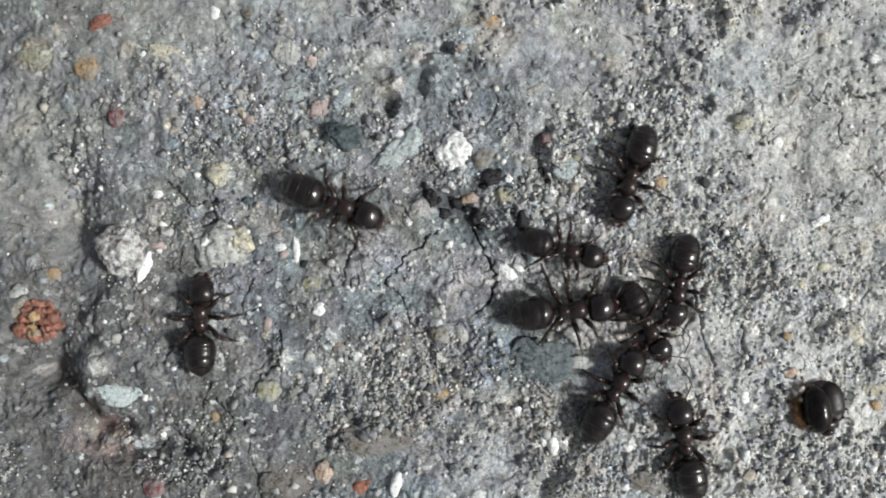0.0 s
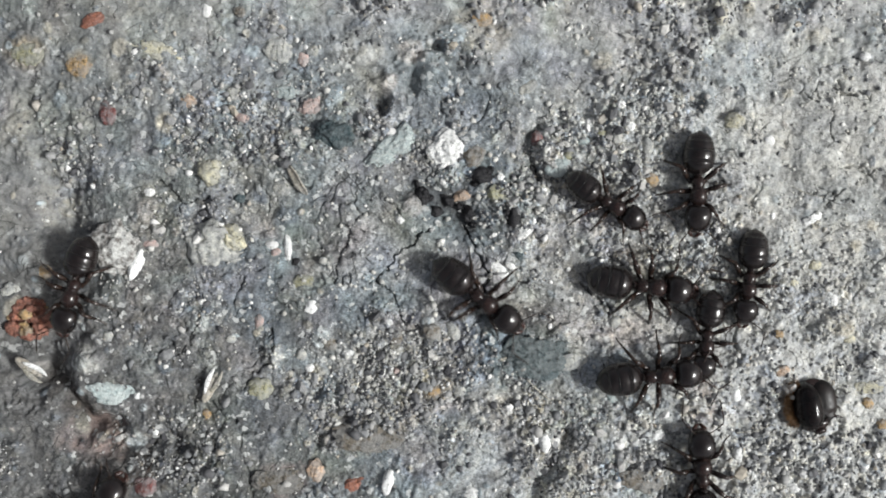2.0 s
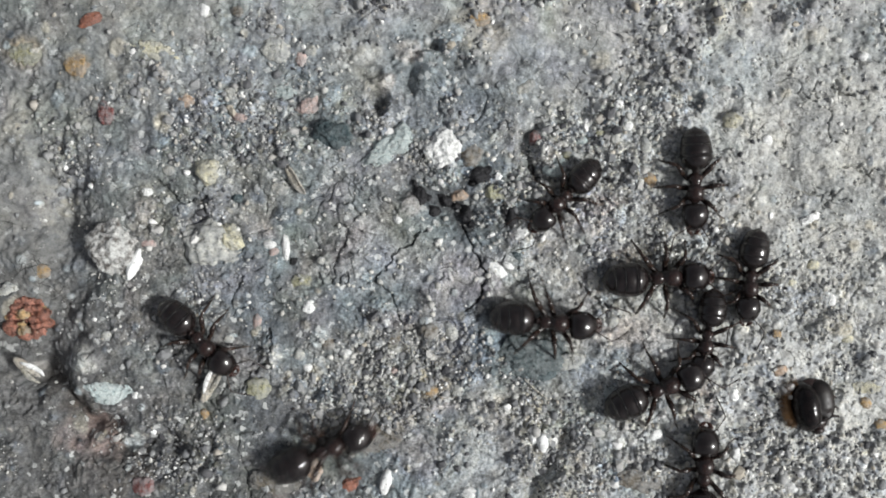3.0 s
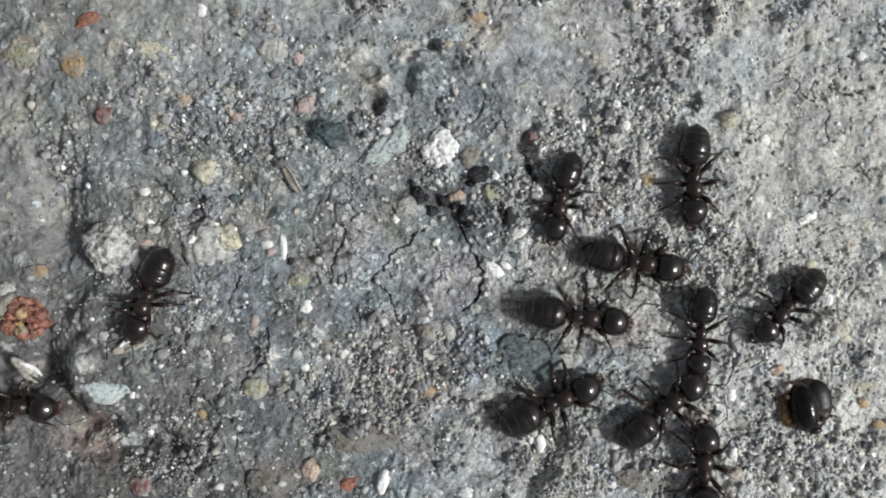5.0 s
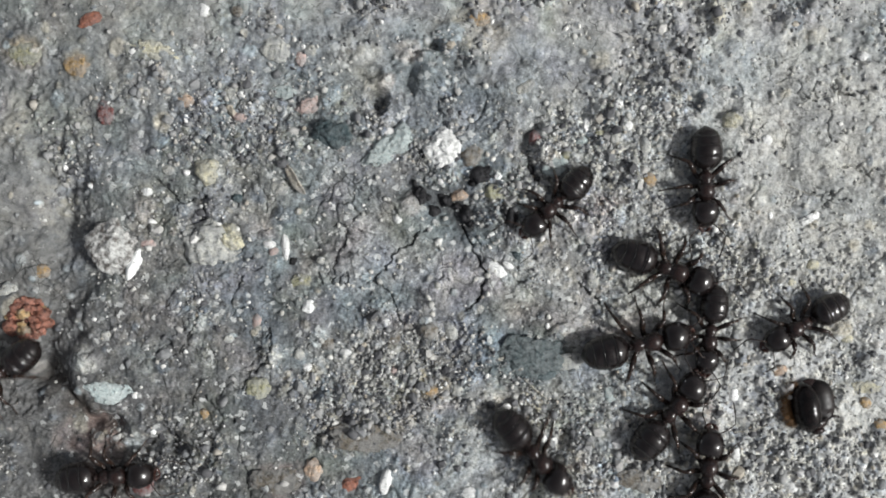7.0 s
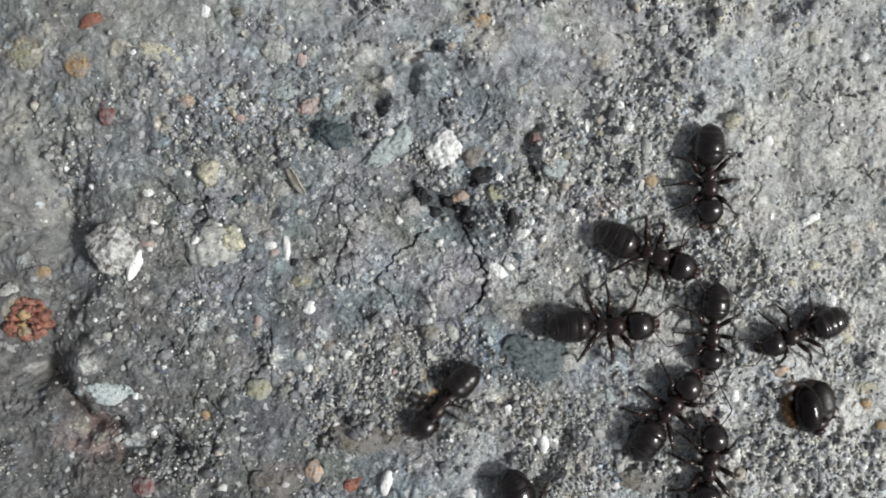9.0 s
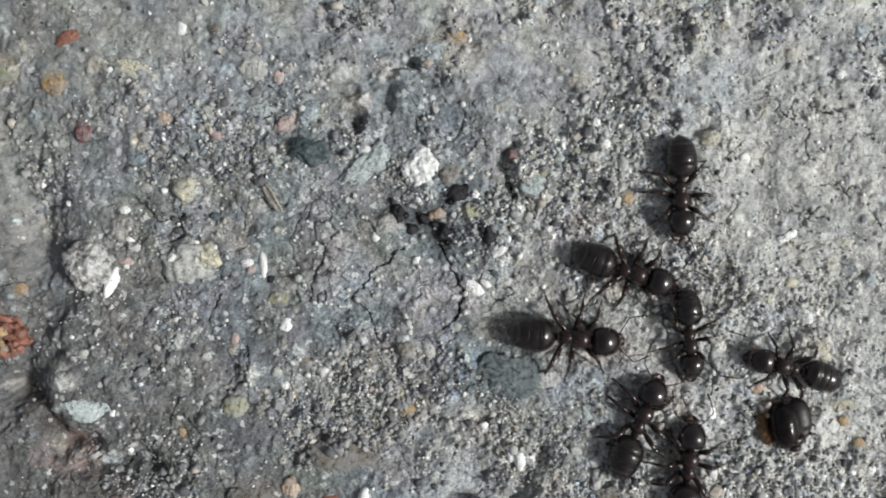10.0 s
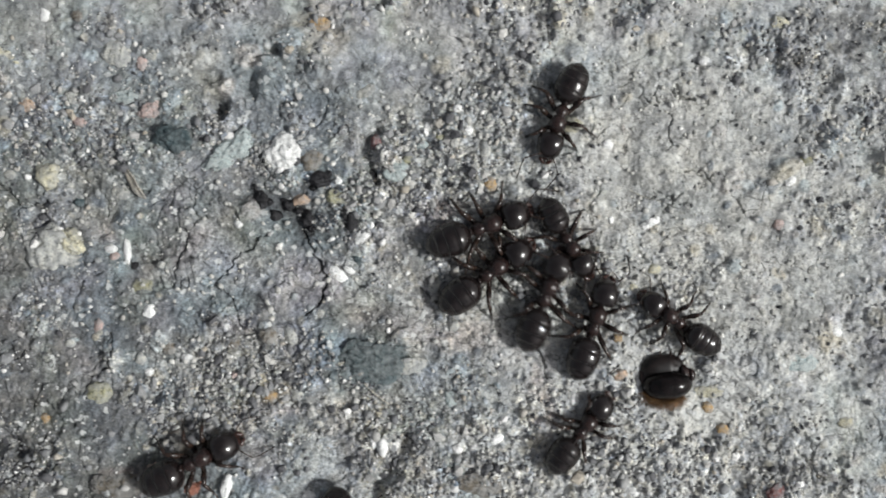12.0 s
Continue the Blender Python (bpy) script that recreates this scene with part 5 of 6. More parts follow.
        feeler = part("antenna", tube([(0, 0, 0), (0.3, side * 0.28, 0.12), (0.58, side * 0.5, 0.12), (0.62, side * 0.52, 0.1), (0.85, side * 0.5, -0.02), (1.1, side * 0.42, -0.14), (1.35, side * 0.34, -0.26), (1.42, side * 0.32, -0.29)],
                                      [0.026, 0.02, 0.025, 0.02, 0.022, 0.025, 0.027, 0.01], 7), LIMB, head, "elbowed brown feeler")
        feeler.location = (0.36 * MM, side * 0.14 * MM, 0.74 * MM)
        feeler["slot"] = 10 if side > 0 else 11
        for i, (x, y, z, turn) in enumerate(HIPS):
            reach = (0.72, 0.78, 0.9)[i]
            leg = part("leg", tube([(0, 0, 0), (0.18, 0, -0.06), (0.3, 0, 0.0), (0.55 * reach, 0, 0.2), (0.86 * reach, 0, 0.36)], [0.1, 0.095, 0.1, 0.12, 0.07], 8), LIMB, ant)
            leg.location = (x * MM, side * y * MM, z * MM)
            leg.rotation_euler = (0, 0, radians(side * turn))
            leg["slot"] = i if side > 0 else 3 + i
            bend = radians(side * (14, -8, -20)[i])
            c, s = math.cos(bend), math.sin(bend)
            knee = (0.86 * reach, 0, 0.36)
            ankle = (knee[0] + 0.6 * reach * c, 0.6 * reach * s, -0.28)
            part("shin", tube([knee, (knee[0] + 0.3 * reach * c, 0.3 * reach * s, 0.08), ankle], [0.065, 0.07, 0.042], 7), LIMB, leg)
            part("foot", tube([ankle, (ankle[0] + 0.18 * c, ankle[1] + 0.18 * s, -0.4), (ankle[0] + 0.36 * c, ankle[1] + 0.4 * s, -0.43)], [0.034, 0.028, 0.022], 6), TARSUS, leg, "tan brown foot")
    return tagged(ant, "glossy black-brown garden ant walking on concrete", "ant", "ants on the concrete")


WORKERS = [("sentry", 0.96), ("hauler", 0.95), ("roamer", 1.03), ("digger", 0.88), ("tugger", 1.04), ("wrestler", 0.9), ("biter", 0.86),
           ("puller", 1.02), ("forager", 1.06), ("porter", 1.0), ("passer", 0.94), ("newcomer", 0.94), ("late_worker", 1.04), ("joiner", 0.92)]
workers = {}
first_ant = build_ant()
for who, size in WORKERS:
    workers[who] = first_ant if who == "sentry" else copy_thing(first_ant, Matrix.Identity(4))
for who, size in WORKERS:
    workers[who].scale = (size, size, size)
for who in ("tugger", "wrestler", "biter", "puller"):
    tagged(workers[who], "black-brown ant tugging in a cluster of ants")
tagged(workers["hauler"], "black-brown ant hauling a pale husk")
tagged(workers["porter"], "black-brown ant with reddish thorax beside the cluster")


# ---- the shiny beetle that the ants drag ----
def build_beetle():
    beetle = new("beetle")
    # two wing cases: one domed and whole, the other lower and chipped at its end
    for shift, long, wide, high, mid, label, skin in ((-0.3, 0.98, 0.58, 0.82, -0.02, "mirror-black domed wing case", SHELL), (0.36, 0.84, 0.5, 0.34, -0.12, "chipped black-brown wing case", CHIPPED)):
        rings = []
        for k in range(17):
            u = -0.985 + 1.97 * k / 16
            r = (1 - abs(u) ** 2.5) ** 0.55
            rings.append((mid + long * u, wide * r, high * r, 0.14))
        bm = loft(rings, 30)
        for v in bm.verts:
            v.co.y += shift * MM
            if shift > 0 and v.co.x > 0.2 * MM:
                v.co.z *= 0.75 + 0.5 * noise.noise(v.co * 6000)
        part("wing_case", bm, skin, beetle, label)
    part("belly", ball(-0.15, 0, 0.14, 0.9, 0.85, 0.16, 3), DULL, beetle)
    part("pronotum", loft([(0.5, 0.3, 0.2, 0.2), (0.54, 0.44, 0.27, 0.22), (0.66, 0.45, 0.27, 0.22), (0.78, 0.36, 0.22, 0.22), (0.86, 0.24, 0.15, 0.22)], 20), DULL, beetle)
    part("head", loft([(0.84, 0.2, 0.15, 0.26), (0.9, 0.27, 0.19, 0.26), (1.0, 0.24, 0.17, 0.24), (1.08, 0.12, 0.09, 0.22)], 16), DULL, beetle)
    rng = random.Random(4)
    fringe = bmesh.new()
    for k in range(1800):
        a = -rng.uniform(radians(48), radians(150))
        wide = rng.uniform(0.84, 0.97)
        foot = Vector((-0.15 + wide * math.cos(a), wide * math.sin(a), rng.uniform(0.05, 0.4)))
        out = Vector((math.cos(a + rng.uniform(-0.4, 0.4)), math.sin(a + rng.uniform(-0.4, 0.4)), rng.uniform(-0.3, 0.4)))
        tube([foot, foot + out * rng.uniform(0.06, 0.42)], [0.005, 0.002], 3, fringe)
    part("fringe", fringe, AMBER, beetle, "amber brown hairy fringe")
    for side in (1, -1):
        for x in (0.45, 0.1, -0.3):
            part("leg", tube([(x, side * 0.5, 0.2), (x + 0.1, side * 0.85, 0.22), (x + 0.2, side * 1.0, 0.03)], [0.06, 0.05, 0.03], 6), DULL, beetle)
    return tagged(beetle, "small glossy black beetle with an amber hairy fringe", "beetle")


beetle = build_beetle()


# ---- crumbs, husks and straws ----
def build_red_crumb():
    """A crumbly lump of red earth or brick."""
    lump = new("red_crumb")
    rng = random.Random(12)
    for k in range(70):
        a, d = rng.uniform(0, 6.283), 0.8 * math.sqrt(rng.random())
        r = rng.uniform(0.1, 0.3)
        bm = ball(d * math.cos(a), d * math.sin(a), rng.uniform(0.0, 0.5) * (1.15 - d), r, r * rng.uniform(0.6, 1), r * rng.uniform(0.6, 1), 3)
        for v in bm.verts:
            v.co += v.normal * MM * (0.1 * noise.noise(v.co * 4200) + 0.09 * noise.noise(v.co * 11000) + 0.05 * noise.noise(v.co * 24000))
        part("fragment", bm, OCHRE if k % 6 == 0 else RUST, lump)
    lump.location = (-16.14 * MM, -2.73 * MM, (level(-16.14, -2.73) + 0.05) * MM)
    return tagged(lump, "crumbly rust red lump of brick lying on the concrete", "crumb")


build_red_crumb()


def build_husk(label):
    """A dry shed case with two glossy white wing flaps folded over it."""
    husk = new("husk")
    part("case", loft([(-0.62, 0.03, 0.03, 0.1), (-0.5, 0.12, 0.1, 0.13), (-0.2, 0.2, 0.13, 0.14), (0.15, 0.19, 0.11, 0.14), (0.45, 0.12, 0.08, 0.14), (0.66, 0.03, 0.03, 0.14)], 14), HUSK, husk)
    for side in (1, -1):
        rings = []
        for k in range(9):
            u = k / 8
            full = math.sin(math.pi * (0.06 + 0.9 * u)) ** 0.7
            rings.append((-0.25 + 1.05 * u, 0.1 * full, 0.05 * full, 0.24 + 0.05 * math.sin(5 * u + side)))
        bm = loft(rings, 12)
        for v in bm.verts:
            v.co.y += side * (0.07 + 0.12 * math.sin(2200 * (v.co.x + 0.00025))) * MM
            v.co.z += 0.02 * MM * noise.noise(v.co * 6000)
        part("flap", bm, CHALK if side > 0 else STRAW, husk, "glossy white wing flap" if side > 0 else "straw-coloured wing flap")
    return tagged(husk, label, "husk")


husk = build_husk("pale dry husk with white flaps, hauled by an ant")
wisp = build_husk("pale broken husk lying beside the red lump")


def straw(points, radius, label):
    bm = tube([(x, y, level(x, y) + up) for x, y, up in points], [radius] * (len(points) - 1) + [radius * 0.5], 6)
    for f in bm.faces:
        f.smooth = True
    mesh = bpy.data.meshes.new("straw")
    bm.to_mesh(mesh)
    bm.free()
    mesh.materials.append(STRAW)
    return tagged(new("straw", mesh), label, "straw")


straw([(3.12, -4.93, 0.1), (3.56, -5.36, 0.14), (4.08, -5.79, 0.08)], 0.022, "thin pale straw lying on the concrete")
straw([(11.2, -7.03, 0.1), (11.85, -6.92, 0.2), (12.72, -6.6, 0.12)], 0.016, "thin dark curved plant fibre")
straw([(13.26, 2.41, 0.06), (13.8, 2.15, 0.08), (14.45, 1.97, 0.06)], 0.012, "short grey fibre on the concrete")


def flake(x, y, long, wide, turn, tilt, label, material=HUSK):
    """A thin curled chip that lies at a slant."""
    bm = bmesh.new()
    n = 10
    rows = []
    for i in range(n + 1):
        u = i / n * 2 - 1
        w = wide / 2 * math.sqrt(max(0.03, 1 - u * u))
        rows.append([bm.verts.new((u * long / 2 * MM, k * w * MM, (0.1 * (1 - u * u) + 0.06 * k * k + 0.02 * math.sin(5 * u)) * MM)) for k in (-1, -0.5, 0, 0.5, 1)])
    for a, b in zip(rows, rows[1:]):
        for k in range(4):
            bm.faces.new((a[k], a[k + 1], b[k + 1], b[k]))
    for f in bm.faces:
        f.smooth = True
    mesh = bpy.data.meshes.new("flake")
    bm.to_mesh(mesh)
    bm.free()
    mesh.materials.append(material)
    ob = new("flake", mesh)
    thick = ob.modifiers.new("thickness", "SOLIDIFY")
    thick.thickness = 0.04 * MM
    ob.matrix_basis = pose(x * MM, y * MM, (level(x, y) + 0.06) * MM, tilt, 0, turn)
    return tagged(ob, label, "flake")


flake(-5.56, 2.67, 1.35, 0.43, -58, 35, "grey-brown curled chip standing at a slant")
flake(4.75, -4.3, 1.0, 0.65, 15, 3, "pale grey thin flake lying on the concrete", PALE)


# ---- what moves ----
def sampled(rows, t):
    """A place and heading between rows."""
    for a, b in zip(rows, rows[1:]):
        if t <= b[0]:
            f = max(0.0, (t - a[0]) / (b[0] - a[0]))
            return [a[k] + (b[k] - a[k]) * f for k in (1, 2, 3)]
    return list(rows[-1][1:4])


def crawl(ant, rows):
    """Moves an ant along rows (seconds, x, y, heading); its legs step with the way it goes, its feelers play."""
    if rows[-1][0] < 12.0:
        rows = rows + [(12.0, *rows[-1][1:])]
    keys = []
    for t, x, y, turn in rows:
        z = float(swell(np.array([x]), np.array([y]))[0]) + 0.05
        keys.append((t, pose(x * MM, y * MM, z * MM, 0, 0, turn)))
    walk(ant, keys)
    rng = random.Random(len(rows) * 7 + round(rows[0][1] * 10))
    phase, gait = rng.uniform(0, 6.28), []
    for k in range(121):
        t = k * 0.1
        x0, y0, a0 = sampled(rows, max(0, t - 0.05))
        x1, y1, a1 = sampled(rows, min(12, t + 0.05))
        way = math.hypot(x1 - x0, y1 - y0) + 0.02 * abs(a1 - a0)
        phase += min(2.4, way * 3.0) + 0.05
        gait.append((t, phase, min(1.0, way * 4.0)))
    for piece in ant.children_recursive:
        slot = piece.get("slot", -1)
        if 0 <= slot < 6:
            i, side = slot % 3, 1 if slot < 3 else -1
            x, y, z, turn = HIPS[i]
            turn += rng.uniform(-9, 9)
            own = (slot % 2) * math.pi
            steps = []
            for k, (t, p, go) in enumerate(gait):
                if k % 5 and max(g[2] for g in gait[max(0, k - 1):k + 2]) < 0.12:
                    continue
                swing = (18 * go + 2.5) * math.sin(p + own) * (1, 1, 0.8)[i]
                lift = 7 * go * max(0.0, math.cos(p + own))
                steps.append((t, pose(x * MM, side * y * MM, z * MM) @ pose(0, 0, 0, 0, 0, side * (turn - swing)) @ pose(0, 0, 0, 0, -lift, 0)))
            walk(piece, steps)
        elif slot in (10, 11):
            side = 1 if slot == 10 else -1
            own, pace = rng.uniform(0, 6.28), rng.uniform(2.0, 3.6)
            base = piece.location.copy()
            walk(piece, [(t * 0.2, pose(*base, 0, 6 * math.sin(pace * 1.4 * t * 0.2 + own), side * (6 + 16 * math.sin(pace * t * 0.2 + own)))) for t in range(61)])
        elif slot == 20:
            own, base = rng.uniform(0, 6.28), piece.location.copy()
            walk(piece, [(t * 0.5, pose(*base, 0, 3 + 3 * math.sin(1.3 * t + own), 5 * math.sin(0.9 * t + own))) for t in range(25)])
        elif slot == 30:
            own, base = rng.uniform(0, 6.28), piece.location.copy()
            walk(piece, [(t * 0.5, pose(*base, 0, 4 + 3 * math.sin(1.1 * t + own), 7 * math.sin(0.8 * t + own))) for t in range(25)])


def slide(thing, rows, lift=0.0):
    """Moves a thing along rows (seconds, x, y, heading) over the concrete."""
    walk(thing, [(t, pose(x * MM, y * MM, (float(swell(np.array([x]), np.array([y]))[0]) + lift) * MM, 0, 0, turn)) for t, x, y, turn in rows])


def motions():
    crawl(workers["sentry"], [
        (0.0, 6.7, 2.77, -108), (0.3, 7.77, 2.73, -102), (0.5, 8.39, 2.66, -100), (0.7, 9.26, 2.46, -101), (1.0, 9.36, 2.49, -101),
        (1.5, 9.59, 2.33, -98), (2.0, 9.53, 2.37, -91), (2.5, 9.65, 2.49, -87), (3.0, 9.5, 2.47, -91), (5.0, 9.56, 2.6, -91),
        (5.5, 9.55, 2.59, -91), (6.0, 9.58, 2.55, -93), (6.5, 9.69, 2.33, -91), (7.0, 9.9, 2.53, -91), (9.0, 9.99, 2.65, -90),
        (9.5, 9.91, 2.61, -92), (10.0, 9.82, 2.86, -90), (10.5, 9.87, 3.73, -103), (11.0, 9.99, 4.25, -106), (11.5, 9.8, 4.84, -126),
        (12.0, 10.54, 5.21, -110)])
    crawl(workers["hauler"], [
        (0.0, -9.55, -2.67, 89), (0.5, -9.4, -2.7, 96), (1.0, -9.55, -2.74, 94), (1.2, -9.98, -2.71, 84), (1.3, -11.58, -0.81, 131),
        (1.4, -13.69, 0.93, 158), (1.5, -14.27, 1.29, 165), (1.6, -14.18, 1.05, 173), (1.8, -14.3, -0.48, 225), (2.0, -14.01, -1.5, 254),
        (2.2, -13.66, -1.59, 248), (2.4, -12.6, -2.14, 283), (2.5, -11.99, -2.49, 301), (2.6, -10.19, -3.4, 328), (2.8, -9.48, -3.66, 317),
        (3.0, -9.18, -3.47, 315), (3.2, -9.31, -3.27, 312), (4.1, -10.24, -3.05, 262), (4.8, -11.08, -2.52, 245), (5.0, -11.09, -1.89, 249),
        (5.3, -11.1, -1.89, 233), (5.5, -11.22, -1.89, 229), (5.6, -12.98, -2.15, 205), (5.8, -13.31, -2.47, 183), (6.0, -14.76, -2.63, 193),
        (6.2, -15.69, -2.36, 189), (6.5, -15.94, -2.42, 185), (6.7, -16.67, -3.05, 198), (7.0, -16.91, -4.8, 216), (7.3, -17.24, -6.76, 233),
        (8.8, -22.99, -10.24, 207), (12.0, -20.48, -9.88, 197)])
    crawl(workers["roamer"], [
        (0.0, -4.38, 1.79, -21), (0.5, -3.43, 0.25, -49), (0.7, -2.35, 0.5, -10), (1.0, -0.69, 1.26, 0), (1.2, -0.02, 0.68, -9),
        (1.5, 0.58, -0.19, -47), (1.8, 1.06, -1.4, -43), (2.0, 1.34, -1.82, -39), (2.2, 2.38, -2.34, -7), (2.5, 2.81, -2.51, -4),
        (3.0, 4.02, -2.74, -6), (3.2, 4.61, -2.79, -4), (4.8, 5.67, -2.47, -4), (5.0, 5.31, -2.55, -8), (5.5, 4.14, -2.9, -3),
        (6.0, 3.99, -2.17, 3), (6.2, 3.4, -2.29, -1), (6.4, 3.0, -3.32, -36), (6.5, 2.67, -3.58, -59), (6.6, 2.2, -4.14, -63),
        (6.8, 2.0, -6.08, -52), (7.0, 3.52, -7.77, -49), (7.2, 3.17, -8.9, -56), (8.8, 3.12, -10.25, -68), (9.0, 3.23, -10.32, -69),
        (9.5, 3.33, -10.31, -67), (9.8, 3.41, -10.93, -69), (10.3, 2.67, -10.7, -70), (10.5, 2.7, -10.19, -69), (10.8, 2.56, -10.08, -69),
        (11.0, 2.4, -9.92, -69), (11.5, 2.43, -10.07, -69), (12.0, 2.64, -10.89, -71)])
    crawl(workers["digger"], [
        (0.0, 4.21, 0.07, -14), (0.3, 5.35, 0.52, -12), (0.5, 5.85, 0.09, -14), (0.7, 5.39, 0.34, -15), (1.0, 6.2, 1.33, -31),
        (1.5, 6.46, 1.13, -38), (2.0, 6.22, 1.74, -32), (2.2, 5.51, 1.85, -45), (2.35, 4.92, 1.86, -87.5), (2.5, 4.32, 1.88, -130),
        (3.0, 4.56, 1.92, -134), (3.2, 4.8, 1.75, -101), (5.0, 4.58, 1.82, -103), (5.5, 4.27, 2.04, -137), (6.0, 4.31, 2.01, -150),
        (6.5, 4.05, 1.96, -152), (7.0, 4.24, 1.66, -135), (7.2, 4.08, 1.46, -132), (8.0, 2.79, -1.24, -117), (8.8, 1.08, -4.56, -108),
        (9.0, -0.01, -5.8, -131), (9.3, -2.05, -7.51, -133), (9.5, -3.61, -9.25, -122), (9.7, -4.65, -10.62, -142), (10.5, -6.48, -10.88, -156),
        (12.0, -7.43, -12.11, -160)])
    crawl(workers["tugger"], [
        (0.0, 4.32, -2.21, 5), (0.3, 5.0, -1.83, 1), (0.7, 6.56, -1.66, 6), (1.0, 7.02, -1.66, 1), (1.5, 7.42, -1.62, -2),
        (2.0, 7.65, -1.39, -7), (2.5, 8.16, -1.41, -1), (3.0, 8.31, -1.09, 3), (3.2, 8.22, -0.98, 3), (4.8, 7.56, -0.46, -12),
        (5.0, 7.49, -0.48, -11), (5.5, 7.54, -0.38, -11), (6.0, 7.88, -0.49, -13), (6.5, 7.92, -0.67, -17), (7.0, 8.59, -0.77, -21),
        (9.0, 7.87, -0.16, -23), (9.5, 7.55, -0.2, -22), (10.0, 7.91, -0.16, -19), (10.5, 6.97, 0.65, -17), (10.8, 7.15, 0.5, 0),
        (11.0, 6.87, 0.62, 7), (11.3, 6.94, 0.62, 15), (11.5, 7.1, 0.69, 18), (11.8, 7.35, 0.98, 23), (12.0, 7.61, 0.99, 21)])
    crawl(workers["wrestler"], [
        (0.0, 8.61, -1.29, -100), (0.3, 9.24, -1.12, -96), (0.5, 10.23, -1.29, -96), (0.7, 10.43, -1.31, -100), (1.0, 10.79, -1.18, -93),
        (1.5, 11.13, -1.21, -92), (2.0, 11.55, -1.21, -98), (2.5, 11.66, -1.17, -99), (3.0, 11.69, -1.17, -97), (3.2, 11.72, -1.17, -98),
        (3.8, 12.39, -1.57, -112), (4.8, 13.13, -2.21, -133), (5.0, 13.14, -2.28, -134), (5.5, 13.17, -2.65, -144), (6.0, 13.59, -2.84, -150),
        (6.5, 13.63, -2.92, -149), (7.0, 13.66, -2.87, -150), (9.0, 13.49, -3.18, -159), (9.5, 13.61, -3.81, -183), (10.0, 14.05, -3.82, -195),
        (10.5, 13.67, -3.54, -191), (10.8, 13.9, -3.48, -195), (11.0, 14.0, -3.3, -206), (11.3, 14.37, -3.18, -209), (11.5, 14.54, -3.06, -211),
        (11.8, 14.7, -2.88, -209), (12.0, 14.97, -2.56, -216)])
    crawl(workers["biter"], [
        (0.0, 7.36, -2.78, -62), (0.3, 7.84, -2.71, -68), (0.5, 8.57, -3.1, -69), (0.7, 9.1, -3.21, -70), (1.0, 9.34, -3.36, -83),
        (1.5, 9.7, -3.37, -94), (2.0, 9.93, -3.38, -97), (2.5, 10.06, -3.29, -98), (3.0, 10.01, -3.39, -100), (3.2, 9.98, -3.28, -99),
        (4.8, 9.89, -3.34, -96), (5.0, 9.88, -3.29, -95), (5.5, 9.76, -3.23, -95), (6.0, 10.09, -3.29, -94), (6.5, 10.14, -3.4, -95),
        (7.0, 10.16, -3.21, -98), (9.0, 10.23, -3.1, -95), (9.5, 10.06, -3.07, -92), (10.0, 10.24, -2.68, -86), (10.5, 9.4, -1.79, -88),
        (10.8, 9.65, -1.46, -90), (11.0, 9.76, -1.11, -83), (11.3, 9.91, -0.39, -75), (11.5, 10.42, -0.28, -71), (11.8, 10.69, 0.32, -57),
        (12.0, 10.86, 0.46, -59)])
    crawl(workers["puller"], [
        (0.0, 6.12, -5.27, 60), (0.3, 6.15, -4.78, 35), (0.5, 6.5, -4.39, 19), (0.7, 6.72, -4.51, 15), (1.0, 7.03, -4.56, 12),
        (1.5, 7.63, -4.91, 7), (2.0, 7.92, -4.78, 5), (2.5, 8.11, -5.11, 18), (3.0, 8.21, -5.27, 22), (3.2, 8.3, -5.28, 22),
        (4.8, 8.36, -5.49, 25), (5.0, 8.52, -5.97, 39), (5.5, 8.53, -6.21, 56), (6.0, 8.61, -6.43, 46), (6.5, 8.52, -6.31, 57),
        (7.0, 8.66, -6.18, 51), (9.0, 8.47, -6.13, 52), (9.5, 8.31, -6.23, 56), (10.0, 8.3, -5.88, 66), (10.5, 8.51, -5.2, 63),
        (10.8, 8.9, -4.8, 70), (11.0, 8.95, -4.29, 65), (11.3, 9.19, -3.2, 58), (11.5, 9.82, -2.88, 69), (11.8, 10.69, -2.46, 69),
        (12.0, 10.01, -1.63, 69)])
    crawl(workers["forager"], [
        (0.0, -18.27, -14.41, 23), (1.5, -15.59, -11.54, 41), (2.0, -13.29, -10.14, 53), (2.2, -12.36, -9.5, 61), (2.4, -10.57, -8.04, 46),
        (2.5, -9.49, -7.58, 29), (2.6, -7.22, -8.19, 3), (2.8, -5.58, -8.18, 7), (3.0, -4.42, -7.58, 23), (3.2, -2.23, -5.19, 44),
        (3.6, 0.13, -4.56, 17), (4.2, 2.33, -5.76, 21), (4.8, 4.06, -5.67, 29), (5.0, 4.34, -5.78, 25), (5.5, 5.91, -4.79, 34),
        (6.0, 7.01, -4.03, 28), (6.5, 7.71, -3.8, 15), (7.0, 7.53, -3.58, 13), (7.2, 7.53, -3.54, 13), (8.0, 6.51, -3.25, 5),
        (8.8, 5.99, -2.88, 0), (9.0, 6.12, -2.86, 0), (9.5, 5.48, -2.88, -3), (10.0, 5.68, -2.65, -6), (10.5, 5.85, -2.12, 10),
        (10.8, 6.16, -2.66, -11), (11.0, 5.83, -2.48, -3), (11.3, 6.28, -1.68, 23), (11.5, 6.59, -1.51, 29), (11.8, 7.35, -0.99, 35),
        (12.0, 7.89, -0.74, 37)])
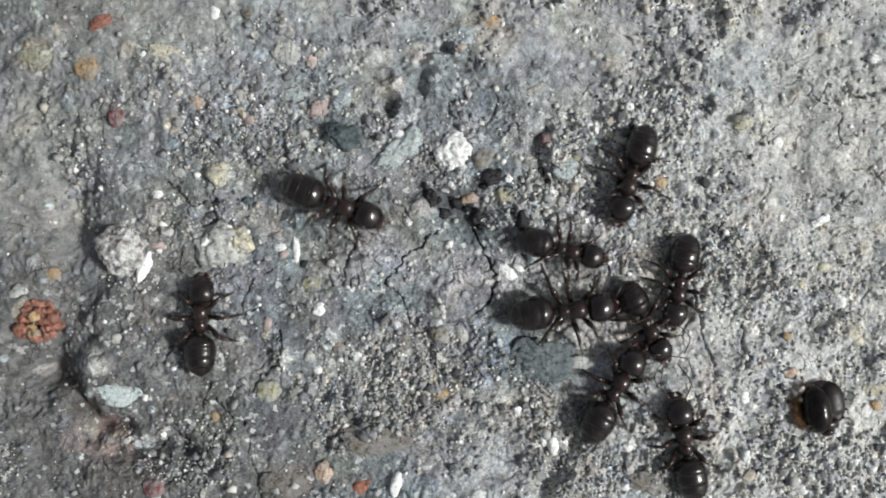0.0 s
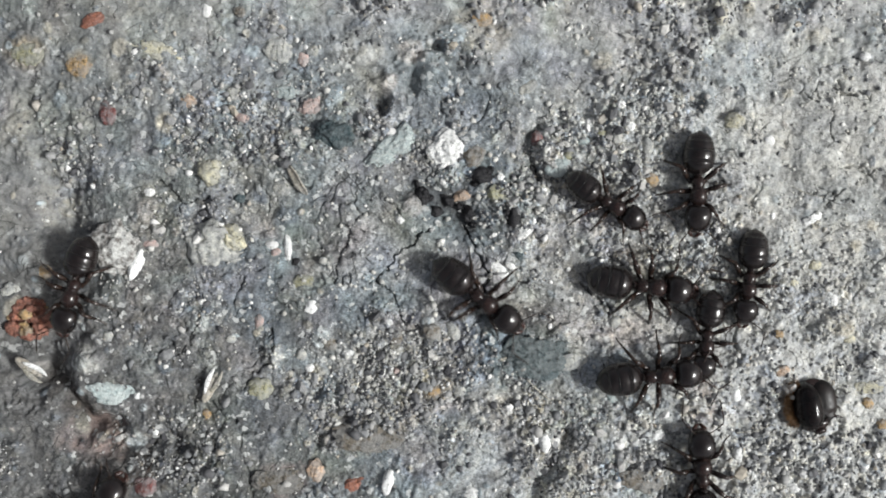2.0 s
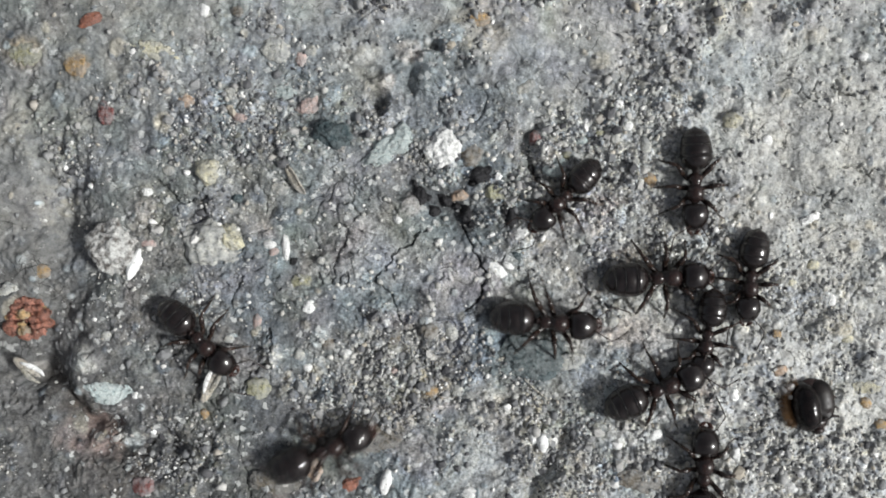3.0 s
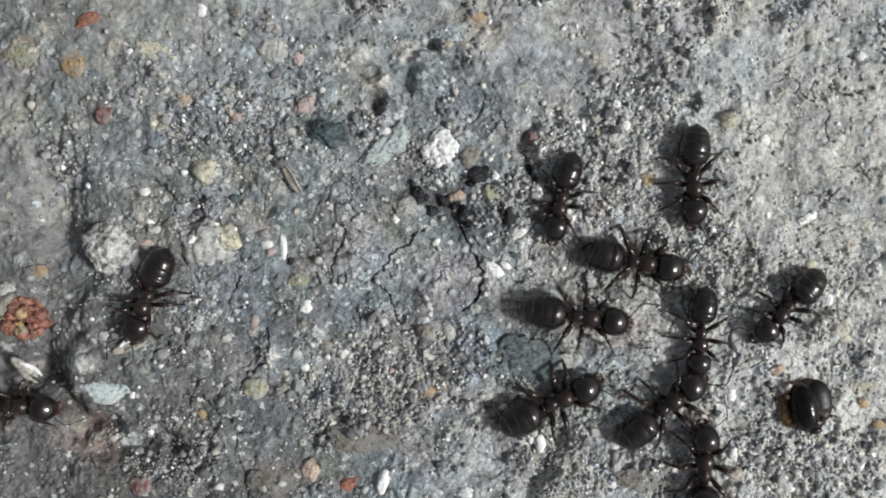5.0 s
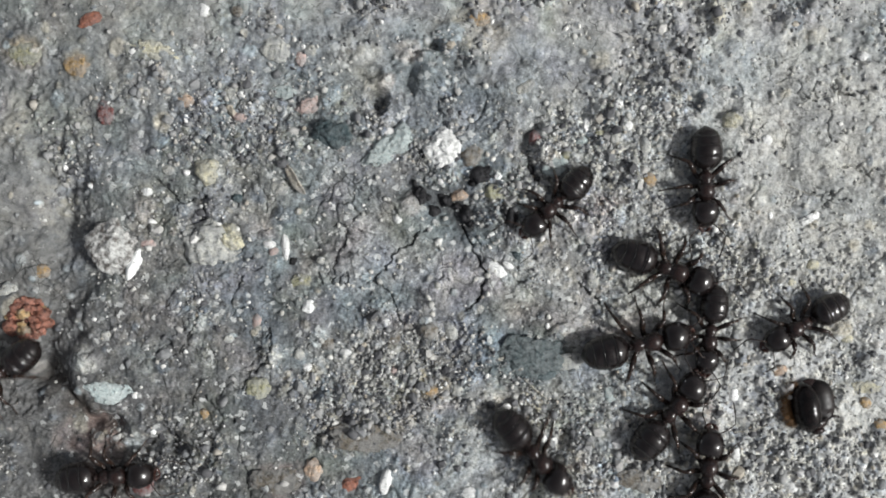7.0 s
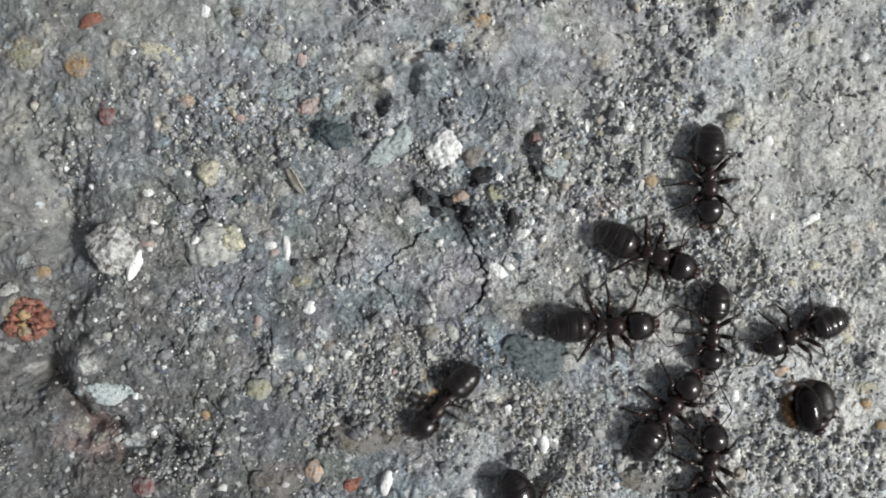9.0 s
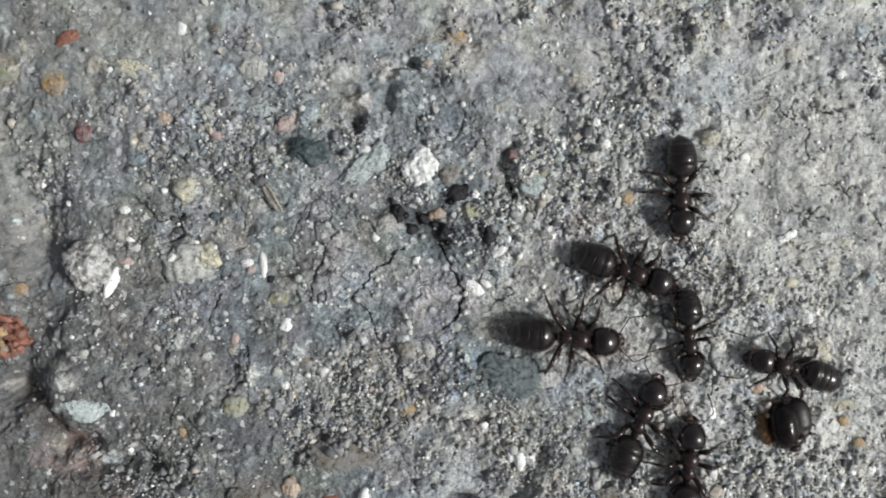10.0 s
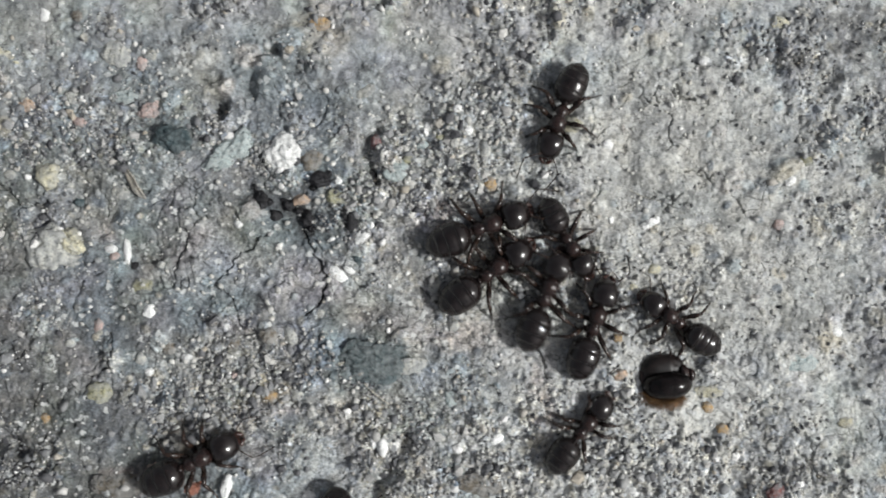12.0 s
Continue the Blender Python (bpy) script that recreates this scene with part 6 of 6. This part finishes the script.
    crawl(workers["porter"], [
        (0.0, 8.77, -7.28, 100), (0.3, 9.28, -7.36, 102), (0.5, 9.45, -7.53, 107), (0.7, 9.48, -7.88, 109), (1.0, 9.33, -8.16, 104),
        (1.5, 9.49, -8.46, 93), (2.0, 9.69, -8.55, 92), (2.5, 9.81, -8.43, 86), (3.0, 9.83, -8.51, 88), (5.0, 9.94, -8.36, 88),
        (6.5, 9.97, -8.46, 84), (7.0, 9.97, -8.57, 86), (9.0, 10.01, -8.3, 82), (9.5, 9.94, -8.05, 79), (10.0, 10.14, -7.61, 84),
        (10.5, 10.75, -6.9, 94), (10.8, 11.22, -6.54, 97), (11.0, 11.58, -5.54, 95), (11.3, 11.82, -3.89, 84), (11.5, 12.03, -3.73, 82),
        (11.8, 11.89, -3.18, 79), (12.0, 11.84, -2.72, 71)])
    crawl(workers["passer"], [
        (0.0, -26.97, -4.12, 180), (3.0, -23.82, -4.96, 212), (3.7, -20.92, -5.2, 281.5), (4.4, -18.02, -5.44, 351), (5.0, -16.18, -5.92, 354),
        (5.5, -15.19, -6.71, 351), (6.0, -14.5, -6.84, 351), (6.2, -14.18, -7.51, 349), (6.5, -12.84, -8.48, 349), (7.0, -12.59, -8.58, 363),
        (7.2, -13.26, -8.43, 363), (8.0, -12.79, -11.84, 315), (9.0, -15.99, -16.07, 239), (12.0, -13.69, -16.45, 207)])
    crawl(workers["newcomer"], [
        (0.0, -3.42, 19.0, -90), (9.0, -2.68, 14.58, -93), (10.0, -1.74, 14.4, -95), (10.2, -1.58, 12.1, -95), (10.3, -1.71, 10.19, -98),
        (10.4, -1.9, 7.6, -99), (10.5, -1.93, 6.0, -93), (10.6, -2.17, 3.06, -73), (10.7, -1.33, 2.3, -73), (10.8, -1.61, 2.06, -79),
        (10.9, -1.62, 0.6, -90), (11.0, -1.6, -0.4, -95), (11.1, -1.85, -0.75, -92), (11.3, -2.2, -1.49, -103), (11.5, -3.35, -1.08, -153),
        (11.6, -5.17, -1.33, -160), (11.7, -6.52, -1.79, -157), (11.8, -9.83, -3.02, -162), (12.0, -14.01, -3.73, -165)])
    crawl(workers["late_worker"], [
        (0.0, -12.76, -14.41, 27), (9.0, -11.22, -13.52, 20), (10.5, -8.7, -10.56, 31), (11.0, -5.91, -10.28, 34), (11.2, -5.78, -9.69, 35),
        (11.3, -5.62, -8.87, 36), (11.5, -4.67, -7.99, 35), (11.8, -4.05, -7.9, 32), (12.0, -3.29, -7.86, 28)])
    crawl(workers["joiner"], [
        (0.0, 11.74, -14.94, 117), (9.0, 10.52, -12.88, 112), (10.5, 8.9, -10.66, 85), (10.8, 8.66, -9.39, 75), (11.0, 8.14, -8.58, 72),
        (11.3, 8.16, -8.18, 66), (11.5, 9.24, -7.78, 62), (11.8, 10.48, -7.14, 59), (12.0, 11.4, -6.67, 52)])
    slide(beetle, [(0.0, 14.09, -5.94, -80.0), (9.5, 14.11, -5.98, -80.0), (10.0, 14.09, -5.95, -80.0), (10.5, 14.14, -5.73, -75.0), (11.0, 13.96, -5.68, -70.0), (11.5, 14.01, -5.17, -60.0), (11.8, 14.26, -5.03, -20.0), (12.0, 14.67, -4.7, 5.0)], 0.1)
    slide(husk, [(0.0, -9.8, -4.18, 70.0), (1.0, -9.54, -4.46, 70.0), (1.2, -9.1, -5.29, 65.0), (3.2, -8.91, -5.3, 65.0), (4.1, -10.32, -4.7, 60.0), (4.8, -11.89, -3.84, 30.0), (5.3, -12.32, -3.42, 20.0), (5.6, -14.38, -2.99, 10.0), (6.0, -16.46, -3.2, 0.0), (7.0, -18.53, -5.99, -40.0), (8.8, -24.57, -11.12, -40.0), (12.0, -21.53, -10.98, -40.0)], 0.1)
    slide(wisp, [(0.0, -18.71, -3.32, -20.0), (1.1, -17.75, -3.39, -20.0), (1.2, -14.73, -3.35, -25.0), (1.8, -14.57, -3.41, -25.0), (2.0, -15.83, -4.47, -35.0), (6.0, -15.81, -4.49, -35.0), (7.0, -18.1, -5.56, -30.0), (12.0, -19.38, -5.39, -30.0)], 0.3)


# ---- single grains of grit, bedded in the concrete ----
def bed_grains():
    shapes = grain_shapes(14)
    rng = np.random.RandomState(77)
    x, y = rng.uniform(-14.0, 20.0, 6000), rng.uniform(-9.0, 9.0, 6000)
    keep = rng.rand(6000) < gritty(x, y) ** 2 * 0.5
    x, y = x[keep][:300], y[keep][:300]
    z = height(x, y)
    for k in range(len(x)):
        ob = new("grain", shapes[k % len(shapes)])
        s = rng.uniform(0.13, 0.27)
        ob.parent = ground
        ob.location = (x[k] * MM, y[k] * MM, (z[k] - 0.1 * s) * MM)
        ob.rotation_euler = tuple(rng.uniform(0, 6.28, 3))
        ob.scale = (s, s, s)


bed_grains()
motions()
